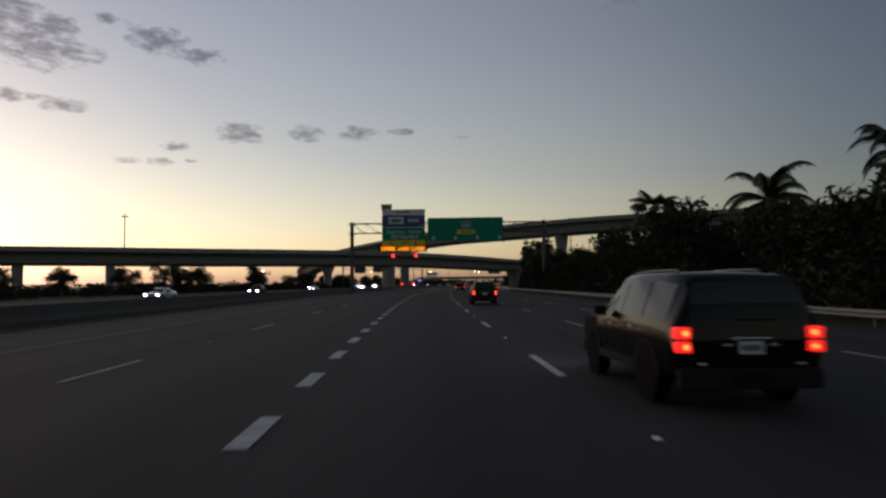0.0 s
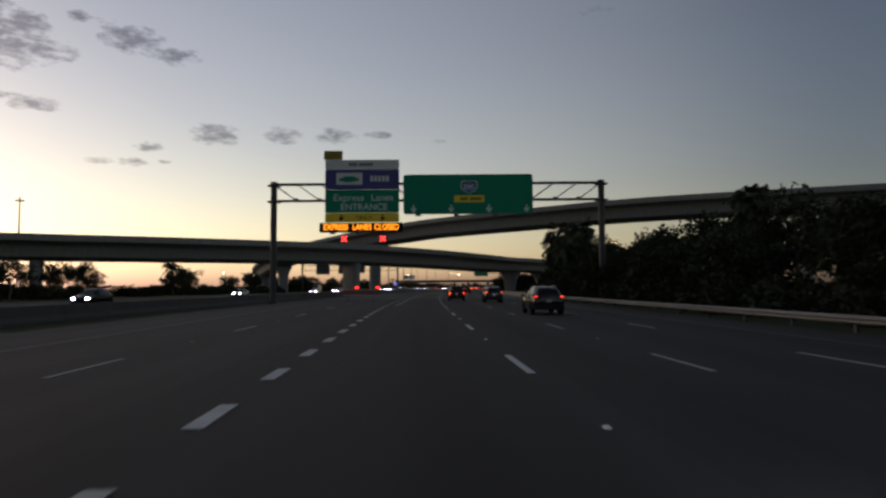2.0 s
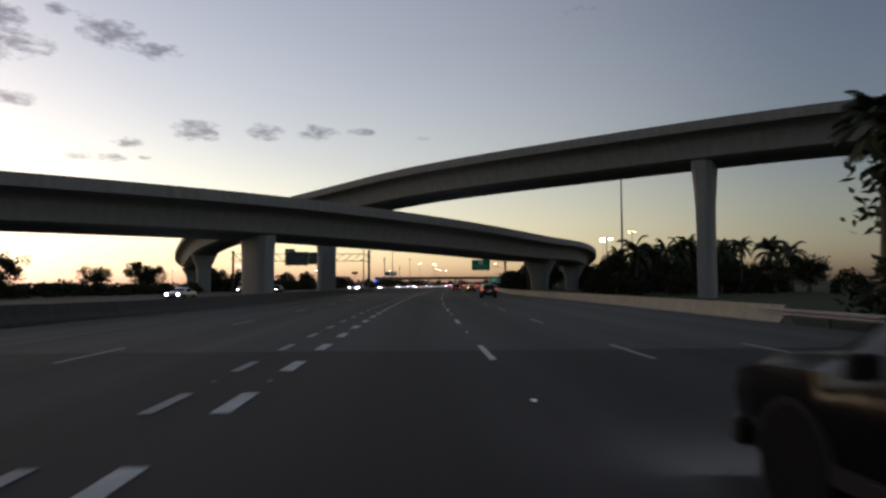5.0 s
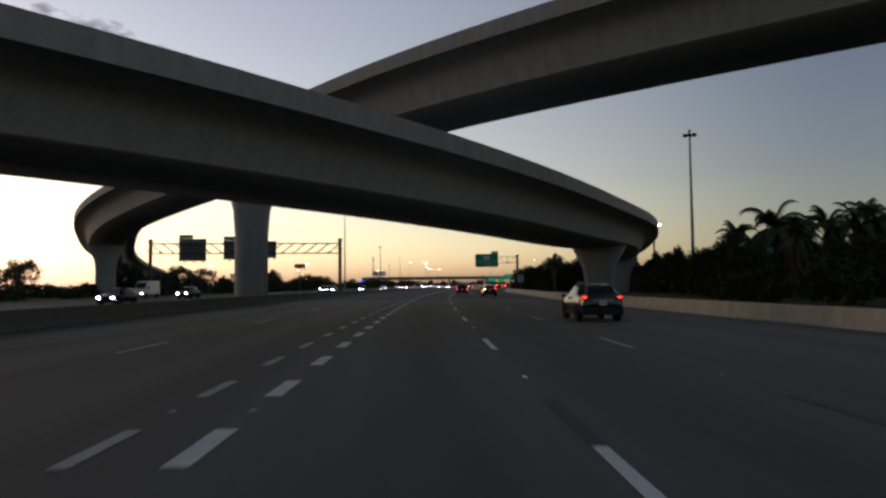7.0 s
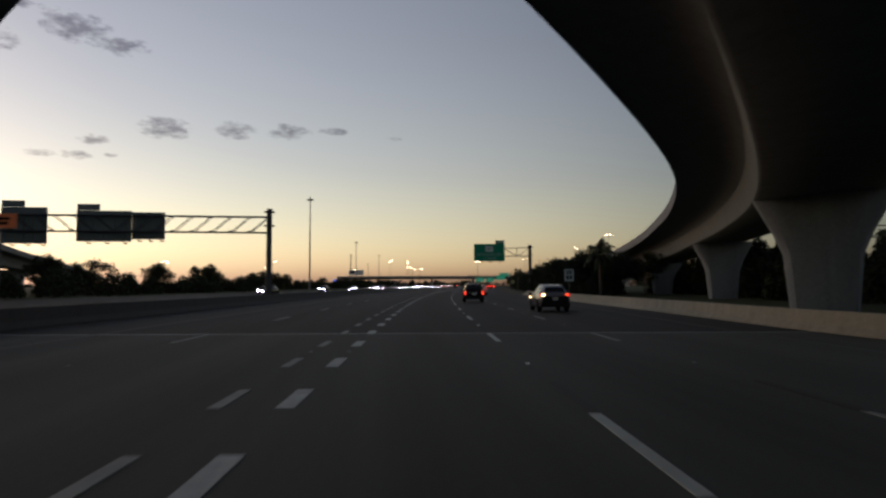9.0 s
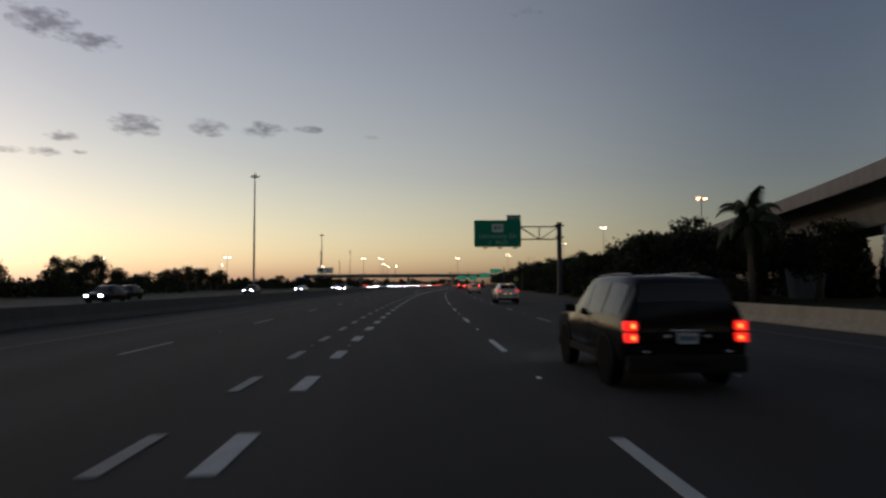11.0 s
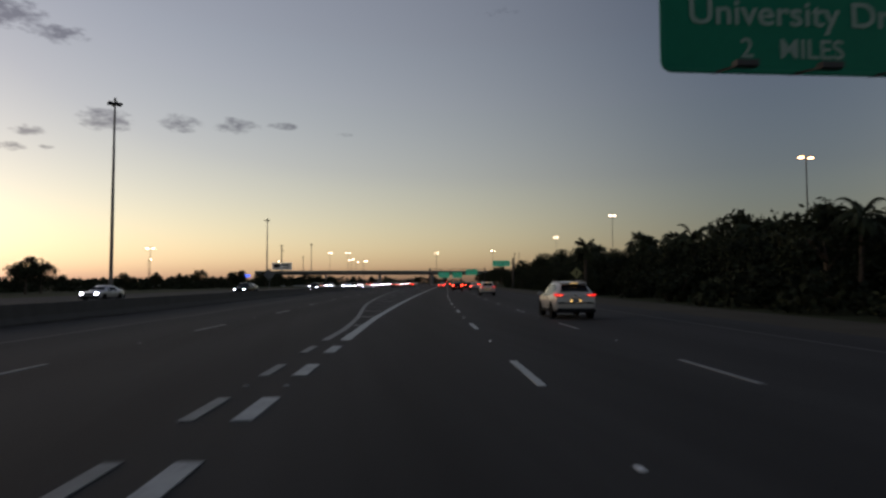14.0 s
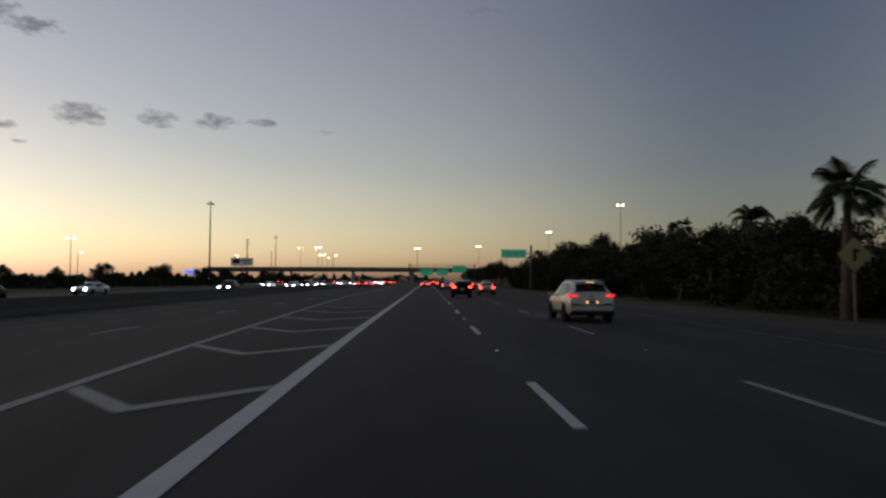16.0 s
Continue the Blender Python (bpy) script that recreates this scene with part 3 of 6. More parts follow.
def road_points(y0, y1, u, step=6.0, z=0.0):
    n = max(2, int((y1 - y0) / step) + 1)
    out = []
    for i in range(n):
        y = y0 + (y1 - y0) * i / (n - 1)
        p = at_road(y, u(y) if callable(u) else u, z)
        out.append((p.x, p.y, p.z, math.pi / 2 - math.atan(axis_x(y)[1]), 0.0))
    return out


def barrier(name, y0, y1, u, label, high=1.0, mat="barrier"):
    sec = [(o, h * high if h > 0 else h) for o, h in JERSEY]
    vs, fs = ribbon(road_points(y0, y1, u), sec)
    return tagged(raw(name, vs, fs, mat), label, "barrier", kind="structure")


right = barrier("barrier_right", 150, 330, lambda y: right_barrier(y) + 0.3, "pale concrete safety barrier along the shoulder", 0.82)
for v in right.data.vertices[-len(JERSEY):]:
    v.co.z *= 0.2          # the end ramps down to the shoulder
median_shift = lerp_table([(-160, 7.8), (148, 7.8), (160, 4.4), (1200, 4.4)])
# the median barrier's shade is in its dark colour
barrier("barrier_median", -160, 640, lambda y: left_edge(y) - median_shift(y), "concrete median safety barrier, coloured dark as in shade", 0.92, "barrier_shaded")


def guardrail(y0, y1, u, label):
    """W-beam rail on posts."""
    rail = thing("guardrail", label, "guardrail", kind="structure")
    sec = [(0, 0.30), (-0.06, 0.35), (-0.06, 0.41), (0, 0.45), (-0.06, 0.49), (-0.06, 0.55), (0, 0.60), (0.02, 0.60), (0.02, 0.30)]
    vs, fs = ribbon(road_points(y0, y1, u), sec)
    raw("rail", vs, fs, "galv", rail)
    me = None
    for y in np.arange(y0 + 1, y1, 3.8):
        p = at_road(float(y), (u(y) if callable(u) else u) + 0.12, 0.12)
        if me is None:
            ob = part("post", boxed((0, 0, 0), (0.10, 0.15, 0.95), 0.01), "steel", rail, "dark steel post")
            me = ob.data
        else:
            ob = new("post", me)
            ob.parent = rail
        ob.matrix_world = pose(*p, 0, 0, heading(float(y)))
    return rail


guardrail(-40, 152, lambda y: right_barrier(y) + 0.2, "galvanised steel guardrail on posts beside the shoulder")

# ---- flyovers ----


def flyover_line(x0, y0, s0, knots, step=3.0):
    """Points along a flyover from knots of (along, heading in degrees, height of the parapet top)."""
    ss, th, zz = (np.array(c, float) for c in zip(*knots))
    s = np.arange(ss[0], ss[-1] + 0.1, step)
    t, z = np.radians(np.interp(s, ss, th)), np.interp(s, ss, zz)
    k = np.ones(5) / 5
    t = np.convolve(np.pad(t, 2, mode="edge"), k, "valid")
    z = np.convolve(np.pad(z, 2, mode="edge"), k, "valid")
    x, y = np.cumsum(np.cos(t) * step), np.cumsum(np.sin(t) * step)
    i = int(np.argmin(abs(s - s0)))
    return s, x - x[i] + x0, y - y[i] + y0, z, t


def flyover(label, line, half, depth, soffit, tilt, piers, pier_w, pier_label, inner=0.0, flare=(1.0, 1.0, 1.08, 1.35, 1.75)):
    s, X, Y, Z, T = line
    th = thing("flyover", label, "flyover bridge", kind="structure")
    edge = 0.28
    top = -0.85
    pts = [(x, y, z - tilt * half, t, tilt) for x, y, z, t in zip(X, Y, Z, T)]
    web = soffit + 0.55
    left = half + inner
    arc = [(0.62, 0.46), (0.30, 0.60), (0.12, 0.80)]
    right_web = [(web + k * (half - web), top - d) for k, d in arc] + [(web - 0.05, top - 1.15)]
    left_web = [(-web - k * (left - web), top - d) for k, d in arc] + [(-web + 0.05, top - 1.15)]
    sec = [(-left, top), (half, top), (half, top - edge), *right_web, (soffit, top - depth + 0.12), (soffit - 0.2, top - depth), (-soffit + 0.2, top - depth), (-soffit, top - depth + 0.12), *left_web[::-1], (-left, top - edge)]
    vs, fs = ribbon(pts, sec)
    raw("girder", vs, fs, "concrete", th, smooth=True)
    for sg in (1, -1):
        w = half if sg > 0 else left
        a, b, c = sg * (w + 0.003), sg * (w - 0.18), sg * (w - 0.42)
        sec = [(a, top - edge - 0.05), (a, 0.0), (b, 0.0), (b - sg * 0.06, top + 0.35), (c, top + 0.004), (b, top + 0.004), (b, top - 0.02)]
        if sg < 0:
            sec = sec[::-1]
        vs, fs = ribbon(pts, sec)
        raw("parapet", vs, fs, "parapet", th, "pale concrete parapet")
    for at in piers:
        at = at if isinstance(at, tuple) else (at, 0.0)
        at, shift, wide, spread = (*at, pier_w, flare)[:4] if len(at) == 2 else at
        px, py, pz, turn = (float(np.interp(at, s, q)) for q in (X, Y, Z, T))
        zt = pz - tilt * half + top - depth + 0.02
        prof = list(zip((-0.2, zt * 0.5, zt * 0.68, zt * 0.84, zt), spread))
        vs, fs = [], []
        a, b = wide / 2, 1.0
        n = 12
        for h, f in prof:
            for k in range(n):
                q = 2 * math.pi * k / n + math.pi / n
                cx, cy = math.cos(q), math.sin(q)
                vs.append((math.copysign(abs(cx) ** 0.45, cx) * a * f, math.copysign(abs(cy) ** 0.45, cy) * b * (1 + (f - 1) * 0.3), h))
        for r in range(len(prof) - 1):
            for k in range(n):
                fs.append((r * n + k, r * n + (k + 1) % n, (r + 1) * n + (k + 1) % n, (r + 1) * n + k))
        fs.append(tuple(range((len(prof) - 1) * n, len(prof) * n)))
        ob = raw("pier", vs, fs, "concrete", th, pier_label, smooth=True)
        ob.matrix_world = pose(px + math.sin(turn) * shift, py - math.cos(turn) * shift, 0, 0, 0, math.degrees(turn) - 90)
    return th


STRAIGHT = (1.0, 1.0, 1.02, 1.06, 1.14)
LINE_A = flyover_line(-18.8, 198.7, 0, [(-220, -8, 11.6), (-160, -3.1, 11.5), (-100, 13.6, 11.2), (-60, 24.7, 11.0), (-30, 33.1, 11.15), (0, 41.5, 11.35), (30, 48.9, 10.95), (60, 56.5, 10.4),
                                        (90, 65.6, 11.0), (120, 71.2, 11.0), (160, 78.7, 9.7), (220, 84, 6.6), (300, 82, 2.5)])
LINE_B = flyover_line(-18.44, 254.25, 0, [(-240, -68, 5.5), (-160, -80.5, 9.5), (-110, -72.8, 11.4), (-85, -68.7, 12.65), (-60, -66.8, 14.3), (-30, -50.7, 16.75), (0, -47.0, 18.8), (30, -48.4, 20.1),
                                           (60, -39.1, 20.4), (90, -32.4, 21.0), (120, -23.8, 21.0), (160, -15, 21.3), (240, -10, 21.6)])
flyover("low concrete box-girder flyover curving over the motorway", LINE_A, 6.5, 2.8, 3.4, 0.075, (-200, -165, -130, *((at, 0.0, 2.7, STRAIGHT) for at in (-96, -76, -61)), (0.4, 1.5, 5.0, STRAIGHT), 74, 120, 160, 200), 3.2, "flared concrete pier", 1.2, (1.0, 1.2, 1.5, 1.85, 2.2))
flyover("high concrete box-girder flyover ramp crossing above the other", LINE_B, 5.5, 2.9, 2.9, 0.104, (-200, -150, -105, -60, (7.8, 2.1), 77, 124, 170), 3.6, "flared concrete pier", 0.0, (1.0, 1.0, 1.12, 1.5, 1.9))

# ---- sign gantries ----


def truss(bm, a, b, high, deep, bays, r=0.07, lean=False):
    """A four-chord box truss between two points given for its lower front chord; lean: diagonals that all fall towards midspan, no uprights."""
    a, b = Vector(a), Vector(b)
    across = (b - a).normalized().cross(Vector((0, 0, 1)))
    chords = []
    for k, (o, h) in enumerate(((0, 0), (deep, 0), (0, high), (deep, high))):
        d = across * -o + Vector((0, 0, h))
        chords.append((a + d, b + d))
        tube(bm, a + d, b + d, r, n=6)
    for i in range(bays + 1):
        f = i / bays
        p = [c0.lerp(c1, f) for c0, c1 in chords]
        for u, v in ((0, 1), (2, 3)) if lean else ((0, 2), (1, 3), (0, 1), (2, 3)):
            tube(bm, p[u], p[v], r * 0.55, n=5)
        if lean:
            for k in (0, 2):
                box(bm, (p[k].x, p[k].y - 0.04, p[k].z + (0.10 if k == 0 else -0.10)), (0.46, 0.03, 0.24))
        if i < bays:
            q = [c0.lerp(c1, (i + 1) / bays) for c0, c1 in chords]
            u, v = ((2, 0) if i < bays / 2 else (0, 2)) if lean else ((0, 2) if i % 2 else (2, 0))
            tube(bm, p[u], q[v], r * 0.7, n=5)
            tube(bm, p[u + 1], q[v + 1], r * 0.55, n=5)
            tube(bm, p[2], q[3], r * 0.5, n=5)
    return bm


def column(parent, at, high, r=0.36):
    bm = tube(bmesh.new(), at, (at[0], at[1], high), r, r * 0.92, 16)
    tube(bm, (at[0], at[1], high), (at[0], at[1], high + 0.06), r + 0.05, r + 0.05, 16)
    box(bm, (at[0], at[1], 0.12), (0.9, 0.9, 0.4), 0.04)
    ob = part("post", bm, "steel", parent, smooth=True)
    for z in (high - 0.35, high - 2.1):
        part("bracket", box(bmesh.new(), (at[0], at[1], z), (2 * r + 0.5, 2 * r + 0.35, 0.16), 0.02), "steel", ob)
    return ob


def panel(name, parent, x0, x1, z0, z1, mat, y=0.0, label="", rim=True, thick=0.06, corner=0.12):
    """A sign panel that faces -y, with a raised pale border and stiffeners behind."""
    bm, r = bmesh.new(), corner
    ring = []
    for cx, cz, a0 in ((x1 - r, z1 - r, 0), (x0 + r, z1 - r, 90), (x0 + r, z0 + r, 180), (x1 - r, z0 + r, 270)):
        for k in range(5):
            a = radians(a0 + 22.5 * k)
            ring.append((cx + r * math.cos(a), cz + r * math.sin(a)))
    front = [bm.verts.new((a, y - thick / 2, b)) for a, b in ring]
    back = [bm.verts.new((a, y + thick / 2, b)) for a, b in ring]
    bm.faces.new(front)
    bm.faces.new(back[::-1])
    for k in range(len(ring)):
        bm.faces.new((front[k - 1], back[k - 1], back[k], front[k]))
    bmesh.ops.recalc_face_normals(bm, faces=bm.faces[:])
    ob = part(name, bm, mat, parent, label)
    if rim:
        bm, w, f = bmesh.new(), 0.045, y - thick / 2 - 0.004
        for c, s in ((((x0 + x1) / 2, f, z0 + 0.09), (x1 - x0 - 0.18, 0.008, w)), (((x0 + x1) / 2, f, z1 - 0.09), (x1 - x0 - 0.18, 0.008, w)),
                     ((x0 + 0.09, f, (z0 + z1) / 2), (w, 0.008, z1 - z0 - 0.18)), ((x1 - 0.09, f, (z0 + z1) / 2), (w, 0.008, z1 - z0 - 0.18))):
            box(bm, c, s)
        part("border", bm, "border", ob)
    n = max(2, int((x1 - x0) / 1.8))
    for i in range(n):
        part("stiffener", boxed((x0 + (i + 0.5) * (x1 - x0) / n, y + thick / 2 + 0.06, (z0 + z1) / 2), (0.1, 0.12, z1 - z0 - 0.1)), "alu", ob)
    return ob


def sign_lamp(parent, x, z, y=0.0):
    bm = tube(bmesh.new(), (x, y + 0.2, z + 0.15), (x, y - 1.3, z - 0.12), 0.035, n=6)
    box(bm, (x, y - 1.35, z - 0.14), (0.55, 0.26, 0.16), 0.02)
    return part("sign_light", bm, "steel", parent, "unlit sign light on an arm")


def bars(name, parent, rows, mat, y):
    bm = bmesh.new()
    for x, z, w, h in rows:
        box(bm, (x, y, z), (w, 0.01, h))
    return part(name, bm, mat, parent)


def arrow(parent, x, z, s, mat, y):
    """A down arrow of height s."""
    bm = bmesh.new()
    pts = [(-0.09, 0.5), (0.09, 0.5), (0.09, 0.0), (0.34, 0.18), (0.34, -0.06), (0, -0.5), (-0.34, -0.06), (-0.34, 0.18), (-0.09, 0.0)]
    f = [bm.verts.new((x + a * s, y, z + b * s)) for a, b in pts]
    bm.faces.new(f)
    r = bmesh.ops.extrude_face_region(bm, geom=bm.faces[:])
    bmesh.ops.translate(bm, vec=(0, 0.008, 0), verts=[v for v in r["geom"] if isinstance(v, bmesh.types.BMVert)])
    bmesh.ops.recalc_face_normals(bm, faces=bm.faces[:])
    return part("arrow", bm, mat, parent)


def shield(parent, x, z, w, h, y):
    bm = bmesh.new()
    pts = [(-0.5, 0.36), (-0.3, 0.46), (0, 0.40), (0.3, 0.46), (0.5, 0.36), (0.52, 0.0), (0.36, -0.30), (0, -0.5), (-0.36, -0.30), (-0.52, 0.0)]
    vs = [bm.verts.new((x + a * w, y, z + b * h)) for a, b in pts]
    bm.faces.new(vs)
    ob = part("route_shield", bm, "white_dull", parent, "blue route shield with a white rim")
    bm = bmesh.new()
    bm.faces.new([bm.verts.new((x + a * w * 0.9, y - 0.004, z + b * h * 0.9)) for a, b in pts])
    part("shield_field", bm, "shield_blue", ob)
    part("shield_band", boxed((x, y - 0.008, z + 0.27 * h), (w * 0.84, 0.006, h * 0.10)), "shield_red", ob)
    letters("595", h * 0.52, "white_dull", ob, (x, y - 0.012, z - 0.05 * h), "shield_numeral", bold=0.012)
    return ob


# the full-span gantry ahead of the flyovers
GX0, GX1, GY = -16.9, 18.6, 118.9
gantry = thing("sign_gantry", "grey steel truss gantry spanning the carriageway, carrying signs", "sign gantry", (0, GY, 0), -2.7)
column(gantry, (GX0, 0.0, -0.1), 13.05)
column(gantry, (GX1, 0.0, -0.1), 13.05)
part("truss", truss(bmesh.new(), (GX0, -0.45, 11.05), (GX1, -0.45, 11.05), 1.8, 0.95, 14, 0.085, True), "steel", gantry)
SY = -0.85

express = thing("express_sign", "tall express lanes sign, violet, green and yellow panels", "road sign", (0, GY, 0), -2.7)
XL, XR = -11.15, -3.2
panel("toll_panel", express, XL, XR, 14.33, 15.35, "toll", SY, "pale grey toll panel", False)
panel("exit_tab", express, XL - 0.15, XL + 1.85, 15.37, 16.35, "tab_brown", SY, "small dull yellow tab", False)
bars("tab_text", express, [(XL + 0.85, 15.86, 1.5, 0.5)], "text_olive", SY - 0.045)
navy = panel("logo_panel", express, XL, XR, 12.12, 14.31, "navy", SY, "violet blue logo panel", False)
green = panel("lane_panel", express, XL, XR, 9.62, 12.10, "green", SY, "green lettered panel", False)
amber = panel("only_panel", express, XL, XR, 8.60, 9.60, "yellow", SY, "yellow arrow panel", False)
F = SY - 0.045
XC = (XL + XR) / 2
bars("toll_text", express, [(XC - 1.0, 14.84, 0.9, 0.34), (XC + 0.4, 14.84, 1.5, 0.34)], "alu", F)
bars("logo", navy, [(XL + 2.6, 13.3, 2.8, 1.3)], "toll", F)
bars("logo_mark", navy, [(XL + 2.55, 13.2, 2.1, 0.34), (XL + 2.6, 13.47, 1.3, 0.2), (XL + 2.5, 12.98, 1.0, 0.14)], "green", F - 0.01)
bars("logo_text", navy, [(XR - 2.95 + 0.42 * k, 13.3, 0.3, 0.62) for k in range(5)], "toll", F)
letters("Express", 1.02, "white_dull", green, (XC - 1.45, F, 11.22), bold=0.006, wide=1.04)
letters("Lanes", 1.02, "white_dull", green, (XC + 2.15, F, 11.22), bold=0.006, wide=1.04)
letters("ENTRANCE", 0.98, "white_dull", green, (XC + 0.2, F, 10.22), bold=0.012)
arrow(amber, XC - 2.25, 9.07, 0.72, "ink", F)
arrow(amber, XC + 2.2, 9.07, 0.72, "ink", F)
letters("ONLY", 0.62, "ink", amber, (XC + 0.2, F, 9.07))

board = thing("message_board", "black dynamic message board with amber lit text", "message sign", (0, GY, 0), -2.7)
part("housing", boxed((XC - 0.1, SY + 0.1, 8.04), (8.85, 0.7, 0.98), 0.03), "ink", board)
for word, x in (("EXPRESS", -2.68), ("LANES", 0.12), ("CLOSED", 2.75)):
    letters(word, 0.92, "led", board, (XC - 0.1 + x, SY - 0.26, 8.04), wide=0.77, bold=0.02, label="lit amber lettering")
for x in (-2.9, -0.2, 2.3):
    sign_lamp(board, XC + x, 7.45, SY)
for x in (-1.9, 2.25):
    sig = thing("lane_signal", "square lane signal showing a lit red cross", "lane signal", (0, GY, 0), -2.7, "lane signals under the message board")
    part("housing", boxed((XC + x, SY, 6.82), (0.60, 0.3, 0.60), 0.03), "ink", sig)
    bm = bmesh.new()
    for s in (45, -45):
        box(bm, (0, 0, 0), (0.78, 0.02, 0.15), 0, pose(XC + x, SY - 0.165, 6.82, 0, s, 0))
    part("cross", bm, "led_red", sig, "lit red cross")
    part("hanger", tube(bmesh.new(), (XC + x, SY + 0.05, 7.22), (XC + x, SY + 0.05, 7.5), 0.05, n=6), "steel", sig)

guide = thing("guide_sign", "wide green guide sign with route shield and four arrows", "road sign", (0, GY, 0), -2.7)
gp = panel("panel", guide, -2.75, 11.1, 9.42, 13.70, "green", SY, corner=0.32)
for k in range(4):
    arrow(gp, -1.66 + 4.03 * k, 9.98, 0.85, "white_dull", F)
    sign_lamp(guide, -1.1 + 4.03 * k, 9.3, SY)
shield(gp, 4.3, 12.35, 1.75, 1.5, F)
part("plaque", boxed((4.3, F, 11.05), (3.2, 0.014, 0.72), 0.0), "yellow", gp, "yellow plaque")
bars("plaque_text", gp, [(3.75, 11.05, 0.9, 0.34), (5.0, 11.05, 1.3, 0.34)], "text_olive", F - 0.012)

# the gantry over the opposite carriageway, seen from behind
rear = thing("opposite_gantry", "steel truss gantry with sign backs over oncoming lanes", "sign gantry", (0, 308.0, 0), 1.0)
column(rear, (-47.6, 0, -0.1), 11.2)
column(rear, (-9.9, 0, -0.1), 11.4)
part("truss", truss(bmesh.new(), (-47.6, -0.5, 8.4), (-9.9, -0.5, 8.4), 2.0, 1.0, 16, 0.09, True), "steel", rear)
for x0, x1, z0, z1, tab in ((-42.3, -36.9, 6.9, 11.45, 1), (-33.5, -26.93, 7.2, 11.1, 1), (-26.9, -22.9, 7.5, 10.95, 0)):
    ob = part("sign_back", boxed(((x0 + x1) / 2, 0.75, (z0 + z1) / 2), (x1 - x0, 0.08, z1 - z0), 0.02), "sign_back", rear, "dark back of a sign panel")
    for i in range(5):
        part("stiffener", boxed((x0 + (i + 0.5) * (x1 - x0) / 5, 0.62, (z0 + z1) / 2), (0.08, 0.10, z1 - z0)), "sign_back", ob)
    if tab:
        part("tab", boxed((x0 + 1.4, 0.75, z1 + 0.42), (2.7, 0.07, 0.8), 0.02), "sign_back", ob)
    for i in range(3):
        bm = tube(bmesh.new(), (x0 + (i + 0.5) * (x1 - x0) / 3, 0.7, z0), (x0 + (i + 0.5) * (x1 - x0) / 3, 1.9, z0 - 0.15), 0.035, n=5)
        box(bm, (x0 + (i + 0.5) * (x1 - x0) / 3, 1.9, z0 - 0.15), (0.5, 0.25, 0.15))
        part("sign_light", bm, "steel", ob)

# the cantilever exit sign
exit_g = thing("cantilever_gantry", "dark steel cantilever arm and post beside the shoulder", "sign gantry", (0.2, 370.1, 0), -6.0)
column(exit_g, (38.4, 0, -0.1), 10.55, 0.38)
part("arm", truss(bmesh.new(), (26.5, -0.35, 8.15), (38.4, -0.35, 8.15), 1.85, 0.7, 4, 0.075), "steel", exit_g)
exit_s = thing("exit_sign", "green exit sign with white lettering and a tab", "road sign", (0.2, 370.1, 0), -6.0)
ep = panel("panel", exit_s, 25.72, 32.6, 6.98, 10.9, "green", -0.75, corner=0.3)
part("tab", boxed((31.55, -0.75, 11.27), (2.05, 0.06, 0.78), 0.02), "green_dim", exit_s, "small green exit tab")
bars("tab_text", exit_s, [(31.2, 11.27, 0.8, 0.24), (32.1, 11.27, 0.45, 0.24)], "white_faint", -0.79)
part("route_marker", boxed((29.15, -0.80, 9.75), (1.65, 0.014, 1.2), 0.0), "toll", ep, "white route marker")
letters("817", 0.72, "ink", ep, (29.15, -0.812, 9.72), bold=0.01)
letters("University Dr", 0.95, "white_faint", ep, (29.2, -0.80, 8.55), wide=1.05, bold=0.01)
letters("2", 0.72, "white_faint", ep, (28.0, -0.80, 7.62), bold=0.006)
letters("MILES", 0.72, "white_faint", ep, (29.75, -0.80, 7.62), bold=0.006)
for x in (27.2, 29.3, 31.5):
    sign_lamp(exit_s, x, 6.9, -0.75)

# ---- masts and street lamps ----


def mast(at, high, label):
    ob = thing("high_mast", label, "light mast", (at[0], at[1], -0.1))
    part("pole", tube(tube(bmesh.new(), (0, 0, 0), (0, 0, high * 0.5), 0.36, 0.28, 12), (0, 0, high * 0.5), (0, 0, high), 0.28, 0.16, 12), "pole", ob, smooth=True)
    ring = lathe(bmesh.new(), [(high - 0.9, 0.5), (high - 0.9, 0.62), (high - 0.7, 0.62), (high - 0.7, 0.5)], "z", 16)
    part("ring", ring, "steel", ob)
    for k in range(6):
        a = k * math.pi / 3
        bm = bmesh.new()
        box(bm, (0.95, 0, high - 0.85), (0.75, 0.5, 0.42), 0.06)
        tube(bm, (0.3, 0, high - 0.75), (0.7, 0, high - 0.75), 0.05, n=5)
        bmesh.ops.rotate(bm, cent=(0, 0, 0), matrix=Matrix.Rotation(a, 3, "Z"), verts=bm.verts[:])
        part("luminaire", bm, "steel", ob, "unlit lamp head")
    part("cap", tube(bmesh.new(), (0, 0, high - 0.1), (0, 0, high + 0.35), 0.3, 0.1, 10), "steel", ob)
    return ob


for x, y, z in ((-125.4, 253.4, 30), (58.3, 292.9, 31), (-21.9, 481.0, 36.3), (-8.9, 657.0, 31.1), (7.4, 836.5, 30.5)):
    mast((x, y), z + 0.1, "tall grey high-mast pole with an unlit lamp ring")


